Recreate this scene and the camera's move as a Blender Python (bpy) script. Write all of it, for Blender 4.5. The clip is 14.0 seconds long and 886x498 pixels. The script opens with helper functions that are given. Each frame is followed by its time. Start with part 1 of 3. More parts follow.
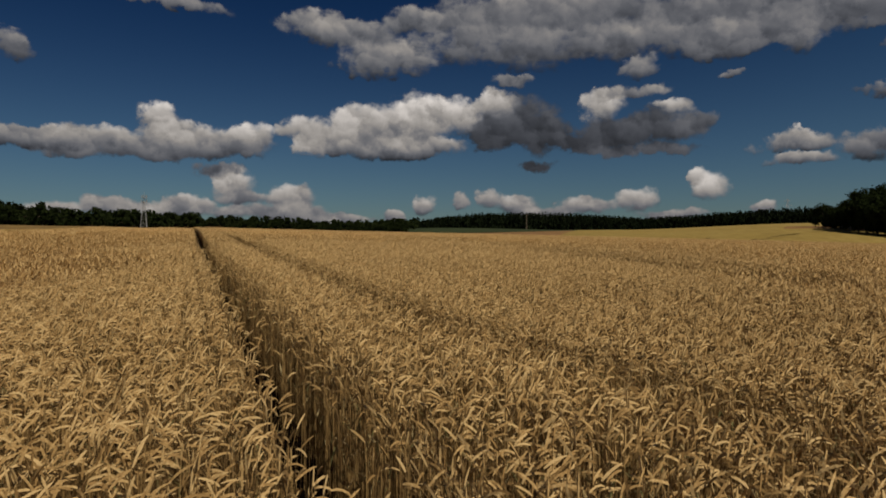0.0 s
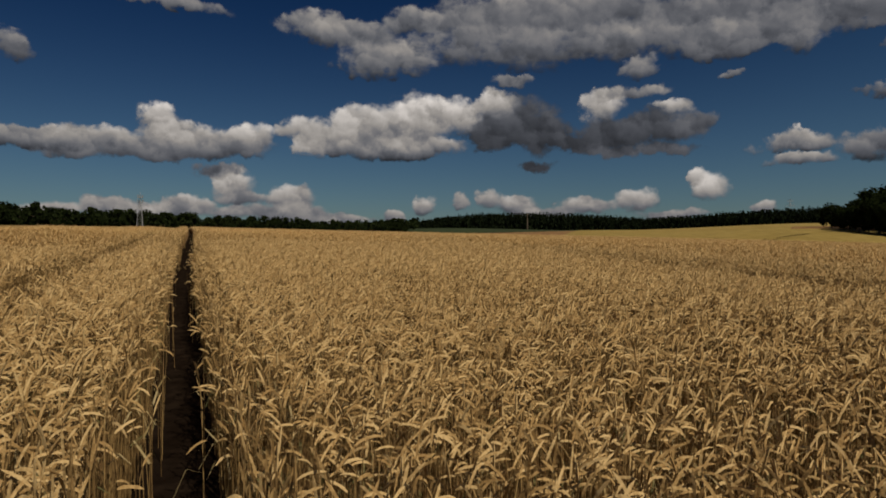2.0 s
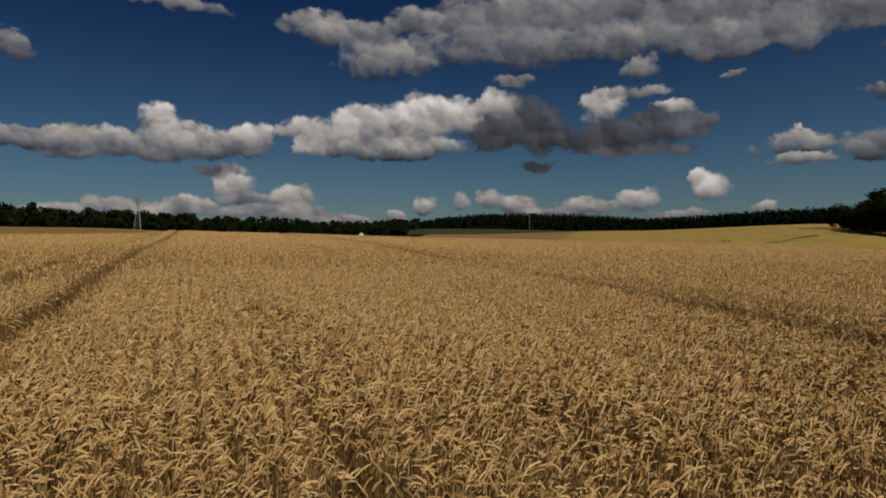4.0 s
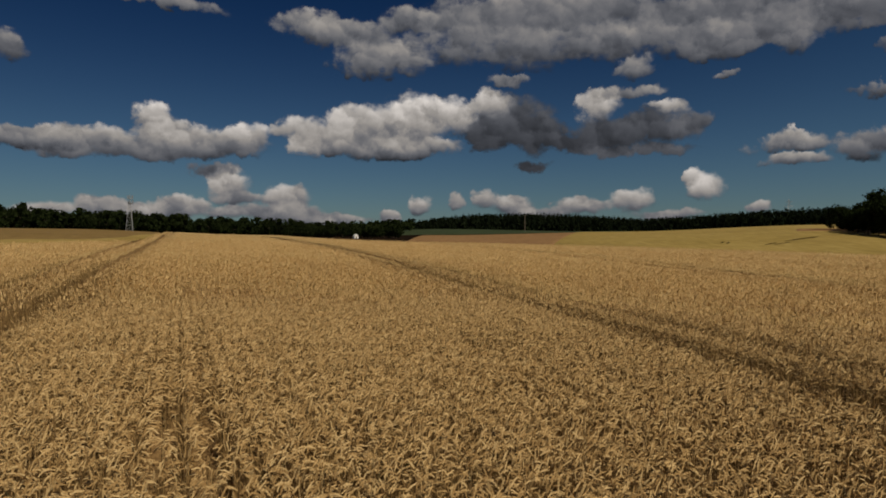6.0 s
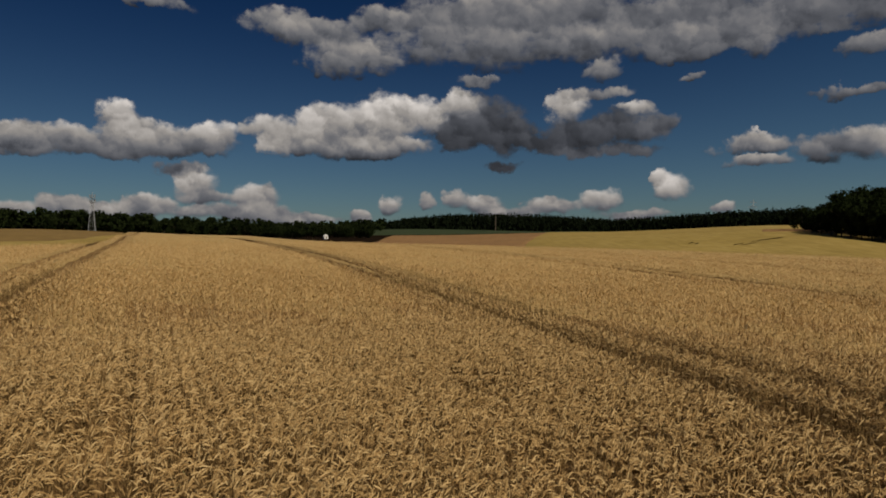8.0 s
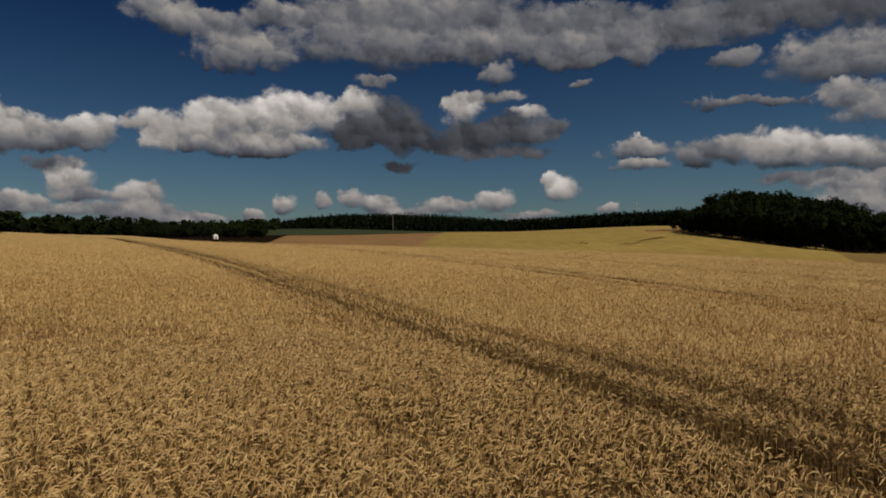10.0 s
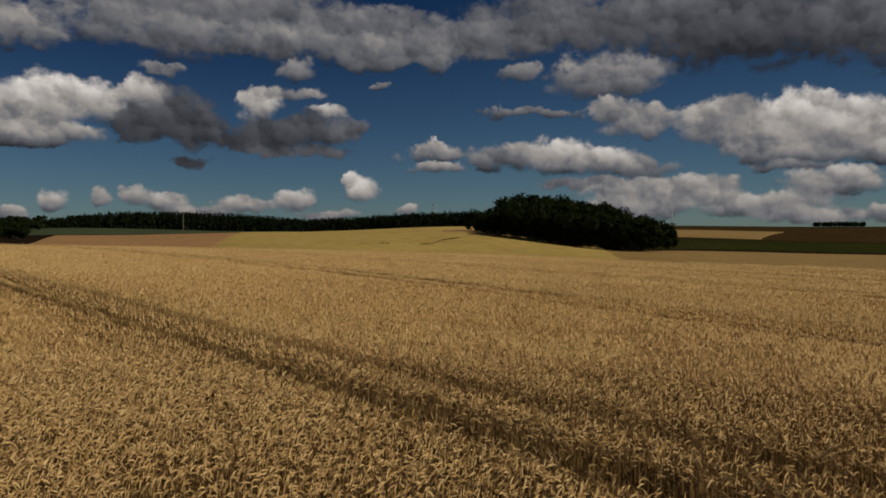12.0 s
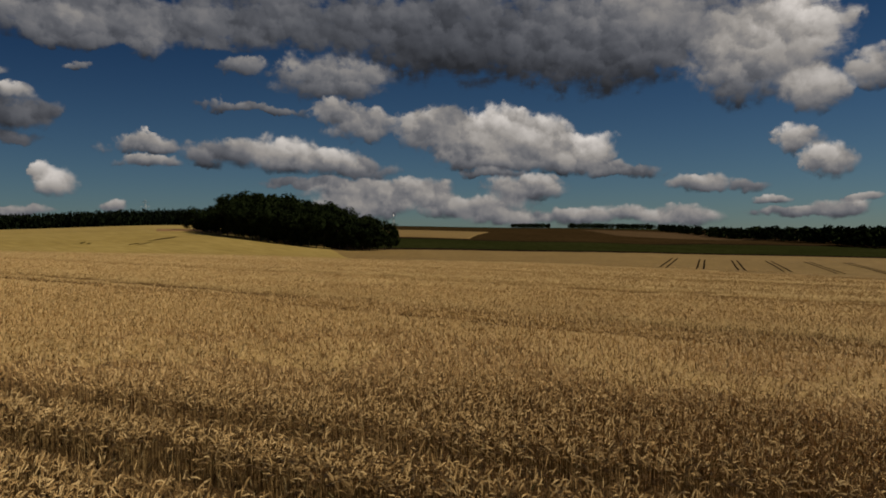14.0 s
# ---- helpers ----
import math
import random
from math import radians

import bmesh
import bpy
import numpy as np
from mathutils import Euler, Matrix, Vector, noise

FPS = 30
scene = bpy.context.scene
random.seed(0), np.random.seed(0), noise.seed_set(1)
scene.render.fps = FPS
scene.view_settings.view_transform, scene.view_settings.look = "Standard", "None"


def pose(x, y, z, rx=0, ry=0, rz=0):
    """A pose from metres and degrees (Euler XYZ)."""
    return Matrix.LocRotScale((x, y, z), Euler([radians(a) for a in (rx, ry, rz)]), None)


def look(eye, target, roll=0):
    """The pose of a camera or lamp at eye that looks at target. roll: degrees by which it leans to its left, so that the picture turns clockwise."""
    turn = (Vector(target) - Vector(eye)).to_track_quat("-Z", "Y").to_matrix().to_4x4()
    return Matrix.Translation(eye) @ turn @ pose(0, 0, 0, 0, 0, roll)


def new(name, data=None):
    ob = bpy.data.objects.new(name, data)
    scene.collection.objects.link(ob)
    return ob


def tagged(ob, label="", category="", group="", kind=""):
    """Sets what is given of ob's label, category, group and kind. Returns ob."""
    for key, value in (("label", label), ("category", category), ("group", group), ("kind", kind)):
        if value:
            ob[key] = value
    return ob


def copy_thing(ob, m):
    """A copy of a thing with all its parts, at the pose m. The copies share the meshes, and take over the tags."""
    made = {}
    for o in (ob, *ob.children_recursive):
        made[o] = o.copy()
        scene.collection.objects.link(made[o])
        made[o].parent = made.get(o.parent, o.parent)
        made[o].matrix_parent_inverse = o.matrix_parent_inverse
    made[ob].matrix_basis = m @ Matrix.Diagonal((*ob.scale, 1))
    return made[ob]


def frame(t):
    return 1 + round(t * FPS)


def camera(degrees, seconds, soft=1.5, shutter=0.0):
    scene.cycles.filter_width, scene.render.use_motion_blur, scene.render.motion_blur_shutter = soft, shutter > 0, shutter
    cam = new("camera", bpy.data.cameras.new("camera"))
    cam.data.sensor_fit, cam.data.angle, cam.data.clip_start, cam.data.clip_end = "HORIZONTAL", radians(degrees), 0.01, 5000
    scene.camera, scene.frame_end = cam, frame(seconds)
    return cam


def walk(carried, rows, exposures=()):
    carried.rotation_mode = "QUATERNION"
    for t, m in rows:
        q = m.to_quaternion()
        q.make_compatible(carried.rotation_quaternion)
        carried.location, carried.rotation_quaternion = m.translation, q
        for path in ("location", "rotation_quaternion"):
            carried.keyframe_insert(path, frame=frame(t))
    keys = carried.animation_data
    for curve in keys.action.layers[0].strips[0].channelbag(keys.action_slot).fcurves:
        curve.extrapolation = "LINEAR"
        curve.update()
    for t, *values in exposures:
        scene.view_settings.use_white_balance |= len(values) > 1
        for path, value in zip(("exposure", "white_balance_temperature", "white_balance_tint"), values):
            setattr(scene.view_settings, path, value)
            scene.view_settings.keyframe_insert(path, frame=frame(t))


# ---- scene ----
# The camera is flown low over the crop, climbs and then turns to the right.
cam = camera(67.1, 14.0, soft=1.8)
PATH = [
    (0, 0.000, -0.002, 1.610, 88.99, -0.00),
    (0.5, -0.016, 1.489, 1.563, 88.99, -0.01),
    (1, -0.073, 2.957, 1.572, 89.00, -0.01),
    (1.5, -0.127, 4.491, 1.559, 89.02, -0.01),
    (2, -0.170, 6.061, 1.585, 89.02, -0.01),
    (2.5, -0.233, 7.553, 1.701, 89.02, -0.01),
    (3, -0.299, 8.972, 1.830, 89.02, -0.01),
    (3.6, -0.375, 10.591, 2.024, 89.02, 0.03),
    (4.25, -0.455, 12.047, 2.292, 89.02, 0.08),
    (4.9, -0.532, 13.181, 2.539, 89.02, 0.05),
    (5.5, -0.599, 13.929, 2.678, 89.01, -0.13),
    (6, -0.653, 14.461, 2.736, 89.01, -0.37),
    (6.5, -0.710, 14.931, 2.800, 89.01, -0.59),
    (7, -0.749, 15.371, 2.869, 89.00, -0.85),
    (7.6, -0.806, 15.884, 2.930, 89.00, -1.76),
    (8.25, -0.857, 16.382, 2.964, 89.00, -3.86),
    (8.9, -0.880, 16.851, 2.977, 89.00, -6.67),
    (9.5, -0.860, 17.283, 2.985, 88.99, -9.49),
    (10, -0.827, 17.655, 2.989, 88.99, -11.70),
    (10.5, -0.785, 18.016, 3.000, 88.98, -14.15),
    (11, -0.720, 18.380, 3.005, 88.98, -17.81),
    (11.5, -0.655, 18.725, 2.995, 88.98, -22.02),
    (12, -0.556, 19.034, 2.991, 89.00, -28.64),
    (12.5, -0.459, 19.308, 2.974, 88.99, -34.92),
    (13, -0.354, 19.583, 2.963, 88.98, -43.47),
    (13.5, -0.242, 19.858, 2.951, 88.98, -49.49),
    (14, -0.106, 20.147, 2.938, 88.97, -51.85),
]
walk(cam, [(t, pose(x, y, z, rx, 0, rz)) for t, x, y, z, rx, rz in PATH], exposures=[(0, 0.0), (14, 0.0)])

# ---- light ----
SUN_AZ, SUN_EL = 144.0, 46.0  # degrees clockwise from +y, and above the horizon


def towards(az, el=0.0):
    a, e = radians(az), radians(el)
    return Vector((math.sin(a) * math.cos(e), math.cos(a) * math.cos(e), math.sin(e)))


sun = new("sun", bpy.data.lights.new("sun", "SUN"))
sun.data.energy, sun.data.angle, sun.data.color = 3.8, radians(0.55), (1.0, 0.88, 0.70)
sun.matrix_world = look(towards(SUN_AZ, SUN_EL) * 300, (0, 0, 0))

world = bpy.data.worlds.new("sky")
scene.world = world
world.use_nodes = True
WT = world.node_tree
WT.nodes.clear()


def wnode(kind, **settings):
    node = WT.nodes.new(kind)
    for key, value in settings.items():
        if key == "operation":
            node.operation = value
        elif key == "clamp":
            node.use_clamp = value
    return node


def feed(socket, value):
    if isinstance(value, bpy.types.NodeSocket):
        WT.links.new(value, socket)
    else:
        socket.default_value = value


def calc(op, a, b=0.0, c=0.0, clamp=False):
    node = wnode("ShaderNodeMath", operation=op, clamp=clamp)
    for socket, value in zip(node.inputs, (a, b, c)):
        feed(socket, value)
    return node.outputs[0]


def vcalc(op, a, b=(0, 0, 0), c=(0, 0, 0)):
    node = wnode("ShaderNodeVectorMath", operation=op)
    for socket, value in zip(node.inputs, (a, b, c)):
        feed(socket, value)
    return node.outputs["Value" if op == "DOT_PRODUCT" else "Vector"]


def step(value, lo, hi):
    node = wnode("ShaderNodeMapRange")
    node.interpolation_type = "SMOOTHSTEP"
    feed(node.inputs[0], value)
    node.inputs[1].default_value, node.inputs[2].default_value = lo, hi
    return node.outputs[0]


def blend(fac, a, b):
    node = wnode("ShaderNodeMix")
    node.data_type = "RGBA"
    feed(node.inputs[0], fac)
    feed(node.inputs[6], a)
    feed(node.inputs[7], b)
    return node.outputs[2]


def cloud_noise(at, scale, detail, rough=0.55):
    node = wnode("ShaderNodeTexNoise")
    feed(node.inputs["Vector"], at)
    node.inputs["Scale"].default_value = scale
    node.inputs["Detail"].default_value = detail
    node.inputs["Roughness"].default_value = rough
    return node


sky = wnode("ShaderNodeTexSky")
sky.sky_type, sky.sun_disc = "NISHITA", False
sky.sun_elevation, sky.sun_rotation = radians(SUN_EL), radians(SUN_AZ)
sky.air_density, sky.dust_density, sky.ozone_density = 1.0, 0.1, 3.0

direction = wnode("ShaderNodeTexCoord").outputs["Generated"]
axes = wnode("ShaderNodeSeparateXYZ")
feed(axes.inputs[0], direction)
azimuth = calc("MULTIPLY", calc("ARCTAN2", axes.outputs[0], axes.outputs[1]), 57.2958)
height = calc("MULTIPLY", calc("ARCSINE", axes.outputs[2]), 57.2958)
flat = wnode("ShaderNodeCombineXYZ")
feed(flat.inputs[0], azimuth)
feed(flat.inputs[1], height)
# Clouds look smaller and flatter towards the horizon, and so do their billows.
swell = calc("MULTIPLY_ADD", height, 0.09, 0.35, clamp=True)
coarse = cloud_noise(direction, 17.0, 4.0)
fine = cloud_noise(direction, 60.0, 6.0, 0.6)
shift = vcalc("SUBTRACT", coarse.outputs["Color"], (0.5, 0.5, 0.5))
shift = vcalc("MULTIPLY", shift, (4.4, 2.6, 0.0))
small = vcalc("MULTIPLY", vcalc("SUBTRACT", fine.outputs["Color"], (0.5, 0.5, 0.5)), (1.5, 1.0, 0.0))
bend = wnode("ShaderNodeVectorMath", operation="SCALE")
feed(bend.inputs[0], vcalc("ADD", shift, small))
feed(bend.inputs["Scale"], swell)
place = vcalc("ADD", flat.outputs[0], bend.outputs[0])
calm = vcalc("DOT_PRODUCT", vcalc("MULTIPLY_ADD", shift, (0.6, 0.6, 0.0), flat.outputs[0]), (0, 1, 0))

shine = []


def cloud(*puffs):
    """One cloud of puffs: azimuth, height, half width, half height in degrees, brightness at the top and at the base."""
    global place, calm
    if shine:  # each cloud waits for the one before it
        place = vcalc("MULTIPLY_ADD", shine[-1], (1e-7, 1e-7, 0), place)
        calm = calc("ADD", calm, vcalc("DOT_PRODUCT", shine[-1], (1e-7, 0, 0)))
    for az, el, w, h, top, base in puffs:
        q = vcalc("MULTIPLY_ADD", place, (0.85 / w, 0.85 / h, 0), (-az * 0.85 / w, -el * 0.85 / h, 0))
        body = calc("SUBTRACT", 1.0, vcalc("DOT_PRODUCT", q, q), clamp=True)
        if base > 0.2:  # the undersides of sunlit clouds lie in shade
            top, base = top * 1.1, base * 0.58
        slope = 0.8 * (top - base) / h
        light = calc("MULTIPLY_ADD", calm, slope, (top + base) / 2 - slope * el)
        both = wnode("ShaderNodeCombineXYZ")
        feed(both.inputs[0], light)
        both.inputs[1].default_value = 1.0
        weighed = wnode("ShaderNodeVectorMath", operation="SCALE")
        feed(weighed.inputs[0], both.outputs[0])
        feed(weighed.inputs["Scale"], calc("MULTIPLY", body, body))
        shine.append(vcalc("ADD", shine[-1] if shine else (0, 0, 0), weighed.outputs[0]))


cloud(
    (-32.8, 7.4, 2.7, 0.9, 0.5, 0.25),
    (-18.8, 7.2, 5.2, 0.9, 0.5, 0.22),
    (-23.0, 9.2, 2.0, 1.2, 0.8, 0.55),
    (-28.1, 7.6, 4.1, 0.8, 0.6, 0.3),
    (-31.7, 7.4, 2.1, 0.8, 0.5, 0.25),
    (-20.9, 7.9, 3.8, 1.3, 0.8, 0.3),
    (-16.2, 8.1, 2.6, 1.3, 0.85, 0.3),
    (-24.2, 6.8, 8.0, 0.7, 0.4, 0.18),
)
cloud(
    (-11.4, 9.0, 2.3, 1.2, 0.75, 0.5),
    (-8.8, 8.3, 2.8, 1.4, 0.8, 0.4),
    (-3.1, 7.6, 4.3, 0.9, 0.6, 0.35),
    (-10.7, 7.6, 1.6, 1.1, 0.8, 0.5),
    (-6.9, 9.3, 2.9, 1.8, 0.8, 0.45),
    (-3.1, 9.6, 3.6, 2.2, 0.9, 0.5),
    (0.3, 10.3, 2.9, 1.7, 0.95, 0.65),
    (-5.0, 7.6, 5.7, 1.0, 0.6, 0.3),
    (4.1, 11.2, 2.4, 1.0, 0.8, 0.6),
)
cloud(
    (5.9, 9.9, 3.4, 2.1, 0.17, 0.10),
    (4.2, 8.6, 3.0, 1.3, 0.11, 0.09),
    (8.4, 8.5, 2.6, 1.4, 0.13, 0.10),
    (11.2, 7.9, 2.2, 0.9, 0.13, 0.10),
    (13.3, 10.7, 2.2, 1.3, 0.85, 0.7),
    (15.4, 11.7, 2.9, 0.6, 0.5, 0.4),
    (13.9, 8.5, 3.0, 1.5, 0.14, 0.10),
    (17.6, 8.7, 2.8, 1.5, 0.16, 0.10),
    (20.3, 9.0, 1.6, 1.1, 0.25, 0.14),
    (19.0, 10.3, 1.8, 0.5, 0.6, 0.5),
    (16.0, 7.2, 5.2, 0.5, 0.2, 0.16),
    (8.0, 6.2, 1.5, 0.55, 0.10, 0.09),
)
cloud(
    (-7.6, 16.8, 3.8, 1.3, 0.42, 0.3),
    (-2.1, 17.9, 3.4, 1.2, 0.42, 0.3),
    (7.0, 18.5, 7.5, 1.7, 0.4, 0.28),
    (-10.7, 17.2, 3.5, 1.3, 0.45, 0.3),
    (-4.5, 15.0, 4.1, 1.7, 0.5, 0.3),
    (6.3, 16.5, 8.5, 2.7, 0.42, 0.27),
    (10.3, 18.7, 10.2, 1.9, 0.35, 0.25),
    (17.1, 16.1, 6.1, 1.9, 0.42, 0.28),
    (16.2, 13.6, 1.8, 0.8, 0.4, 0.3),
    (23.0, 15.0, 3.7, 1.0, 0.4, 0.3),
    (28.1, 15.0, 2.1, 1.4, 0.45, 0.3),
    (21.4, 17.6, 6.2, 1.2, 0.3, 0.22),
    (5.6, 12.9, 2.4, 0.5, 0.35, 0.3),
    (23.3, 12.7, 1.1, 0.3, 0.35, 0.3),
)
cloud(
    (-21.7, 18.0, 4.2, 0.6, 0.4, 0.3),
    (-32.9, 13.7, 1.7, 1.1, 0.35, 0.25),
)
cloud(
    (-21.0, 2.6, 2.1, 0.9, 0.65, 0.5),
    (-8.8, 1.5, 3.3, 0.5, 0.5, 0.4),
    (-16.2, 3.2, 2.7, 0.6, 0.6, 0.45),
    (-12.6, 2.3, 2.8, 0.7, 0.55, 0.4),
    (-27.4, 2.6, 1.5, 0.8, 0.6, 0.45),
    (-30.4, 2.1, 2.2, 0.6, 0.6, 0.45),
    (-24.3, 2.1, 3.2, 0.6, 0.6, 0.45),
    (-16.6, 2.1, 3.6, 0.6, 0.5, 0.4),
    (-18.4, 5.5, 2.2, 0.5, 0.3, 0.2),
    (-17.2, 4.1, 2.1, 1.5, 0.8, 0.45),
    (-18.2, 4.8, 1.1, 0.8, 0.85, 0.6),
    (-12.7, 3.3, 1.7, 1.1, 0.7, 0.4),
    (-21.6, 2.4, 1.9, 0.9, 0.55, 0.4),
    (-26.4, 2.5, 1.6, 0.7, 0.5, 0.4),
    (-11.2, 1.7, 3.7, 0.7, 0.4, 0.3),
)
cloud(
    (-4.3, 1.8, 1.1, 0.6, 0.5, 0.4),
    (8.5, 2.1, 2.8, 0.5, 0.5, 0.4),
    (18.9, 1.8, 3.0, 0.4, 0.45, 0.4),
    (-1.6, 2.8, 1.3, 0.8, 0.7, 0.45),
    (1.7, 3.2, 0.8, 0.8, 0.6, 0.45),
    (3.8, 3.4, 0.9, 1.0, 0.6, 0.45),
    (6.1, 2.8, 2.2, 0.8, 0.6, 0.4),
    (12.2, 2.6, 2.5, 0.7, 0.55, 0.4),
    (15.8, 2.9, 1.9, 1.0, 0.65, 0.45),
    (22.0, 4.0, 1.4, 1.3, 0.85, 0.5),
    (21.0, 5.0, 0.8, 0.8, 0.85, 0.6),
    (25.5, 2.4, 0.8, 0.5, 0.6, 0.5),
)
cloud(
    (28.0, 7.2, 2.8, 0.8, 0.5, 0.3),
    (28.0, 5.9, 2.2, 0.5, 0.5, 0.35),
    (33.5, 6.9, 3.5, 1.2, 0.45, 0.25),
    (38.8, 6.8, 3.4, 1.6, 0.85, 0.35),
    (42.6, 6.2, 2.8, 1.3, 0.7, 0.3),
    (45.4, 5.7, 2.4, 1.0, 0.45, 0.15),
    (41.1, 4.5, 5.1, 0.5, 0.3, 0.2),
    (44.9, 3.8, 4.8, 1.1, 0.5, 0.35),
)
cloud(
    (62.2, 6.4, 4.2, 1.1, 0.65, 0.3),
    (54.1, 7.6, 2.9, 1.6, 0.6, 0.4),
    (57.4, 8.1, 5.2, 2.3, 0.75, 0.45),
    (49.7, 9.3, 2.2, 1.8, 0.6, 0.4),
    (52.6, 8.8, 3.4, 2.3, 0.55, 0.35),
    (56.5, 9.8, 2.6, 1.5, 0.95, 0.6),
    (52.6, 10.3, 2.2, 0.8, 0.2, 0.14),
    (60.3, 8.1, 3.5, 2.2, 0.85, 0.45),
    (64.5, 7.3, 2.5, 1.6, 0.85, 0.45),
    (55.5, 6.5, 4.3, 0.9, 0.6, 0.25),
    (66.8, 5.5, 3.6, 0.7, 0.4, 0.25),
)
cloud(
    (44.9, 9.3, 2.9, 1.3, 0.55, 0.4),
    (43.0, 10.4, 2.4, 0.9, 0.5, 0.35),
    (36.1, 10.5, 4.5, 0.4, 0.3, 0.25),
    (42.6, 13.1, 5.2, 1.8, 0.4, 0.3),
    (35.3, 13.6, 1.8, 0.8, 0.35, 0.28),
)
cloud(
    (29.7, 16.5, 10.7, 1.8, 0.3, 0.2),
    (24.9, 15.7, 5.0, 1.2, 0.4, 0.3),
    (40.7, 17.4, 11.5, 2.7, 0.22, 0.13),
    (55.0, 16.8, 12.3, 3.9, 0.22, 0.07),
    (64.9, 15.5, 9.1, 3.7, 0.34, 0.09),
    (70.3, 16.8, 7.8, 3.1, 0.42, 0.2),
    (76.5, 14.1, 5.2, 3.9, 0.75, 0.4),
    (80.0, 14.9, 3.4, 3.2, 0.9, 0.6),
    (80.8, 11.2, 2.2, 1.8, 0.8, 0.5),
)
cloud(
    (79.9, 7.4, 1.9, 1.2, 0.75, 0.5),
    (81.9, 5.8, 1.5, 1.3, 0.8, 0.45),
    (84.3, 12.2, 1.7, 1.5, 0.6, 0.4),
)
cloud(
    (75.4, 4.0, 2.4, 0.5, 0.45, 0.3),
    (56.5, 5.5, 2.9, 0.5, 0.35, 0.25),
    (84.1, 2.9, 1.4, 0.4, 0.5, 0.4),
    (44.9, 2.6, 5.7, 1.0, 0.6, 0.4),
    (49.7, 4.3, 2.9, 0.9, 0.55, 0.35),
    (57.4, 1.7, 4.3, 0.8, 0.6, 0.45),
    (66.8, 2.1, 3.2, 0.7, 0.6, 0.4),
    (80.1, 1.9, 4.1, 0.4, 0.5, 0.4),
    (58.9, 4.1, 3.6, 1.2, 0.6, 0.35),
    (72.9, 4.4, 2.5, 0.7, 0.6, 0.35),
    (54.6, 2.6, 5.3, 1.1, 0.55, 0.35),
    (51.2, 3.4, 1.9, 1.0, 0.6, 0.45),
    (71.2, 1.7, 3.4, 0.9, 0.6, 0.4),
    (62.7, 1.7, 2.8, 0.7, 0.5, 0.35),
    (77.8, 2.9, 1.4, 0.4, 0.6, 0.4),
    (82.3, 2.1, 2.2, 0.8, 0.6, 0.4),
    (47.8, 3.4, 2.9, 0.8, 0.5, 0.35),
)

total = wnode("ShaderNodeSeparateXYZ")
feed(total.inputs[0], shine[-1])
# Fair-weather clouds over the rest of the sky.
wide = cloud_noise(vcalc("MULTIPLY", direction, (1.0, 1.0, 2.2)), 3.0, 6.0)
behind = calc("MAXIMUM", step(height, 21.0, 28.0), calc("MAXIMUM", step(azimuth, 88.0, 96.0), step(calc("MULTIPLY", azimuth, -1.0), 38.0, 45.0)))
behind = calc("MULTIPLY", behind, step(height, 1.0, 5.0))
rest = calc("MULTIPLY", step(wide.outputs["Fac"], 0.5, 0.62), behind)
amount = calc("ADD", calc("MULTIPLY", calc("SQRT", total.outputs[1]), 1.12), calc("MULTIPLY", rest, 0.9))


def heads(scale, lift):
    """Rounded heads of cloud: distance to the nearest head, and how much that grows upwards."""
    wavy = vcalc("ADD", vcalc("MULTIPLY", direction, (1.0, 1.0, 1.25)), vcalc("MULTIPLY", vcalc("SUBTRACT", fine.outputs["Color"], (0.5, 0.5, 0.5)), (0.9 / scale, 0.9 / scale, 0.9 / scale)))
    found = []
    for at in (wavy, vcalc("ADD", wavy, (0.6 * lift, -0.3 * lift, 0.8 * lift))):
        node = wnode("ShaderNodeTexVoronoi")
        feed(node.inputs["Vector"], at)
        node.inputs["Scale"].default_value = scale
        found.append(node.outputs["Distance"])
    return found[0], calc("SUBTRACT", found[1], found[0])


big, big_lit = heads(24.0, 0.012)
little, little_lit = heads(58.0, 0.006)
edge = step(amount, 0.0, 0.3)
ragged = calc("MULTIPLY_ADD", calc("SUBTRACT", 0.42, big), calc("MULTIPLY", edge, 0.5), amount)
ragged = calc("MULTIPLY_ADD", calc("SUBTRACT", 0.42, little), calc("MULTIPLY", edge, 0.35), ragged)
ragged = calc("MULTIPLY_ADD", calc("SUBTRACT", fine.outputs["Fac"], 0.5), calc("MULTIPLY", edge, 1.0), ragged)
# high clouds are drawn out into streaks
streak = cloud_noise(vcalc("MULTIPLY", direction, (9.0, 9.0, 46.0)), 1.0, 6.0, 0.6)
ragged = calc("MULTIPLY_ADD", calc("SUBTRACT", streak.outputs["Fac"], 0.5), calc("MULTIPLY", calc("MULTIPLY", edge, step(height, 10.0, 14.0)), 1.5), ragged)
cover = step(ragged, 0.0, 0.74)
tone = calc("DIVIDE", calc("MULTIPLY_ADD", rest, 0.3, total.outputs[0]), calc("ADD", calc("ADD", total.outputs[1], rest), 0.02))
lump = cloud_noise(direction, 14.0, 4.0, 0.5)
tone = calc("MULTIPLY", tone, calc("MULTIPLY_ADD", big_lit, 1.15, calc("MULTIPLY_ADD", little_lit, 0.3, calc("MULTIPLY_ADD", lump.outputs["Fac"], 0.6, 0.74))))
tone = calc("MAXIMUM", tone, 0.05)
cloud_colour = blend(step(tone, 0.05, 0.6), (0.82, 0.88, 1.05, 1), (1.0, 0.93, 0.87, 1))
lit_cloud = wnode("ShaderNodeVectorMath", operation="SCALE")
feed(lit_cloud.inputs[0], cloud_colour)
feed(lit_cloud.inputs["Scale"], calc("MULTIPLY", tone, 9.7))
air = blend(step(height, 0.0, 22.0), (0.27, 0.37, 0.45, 1), (0.052, 0.140, 0.265, 1))
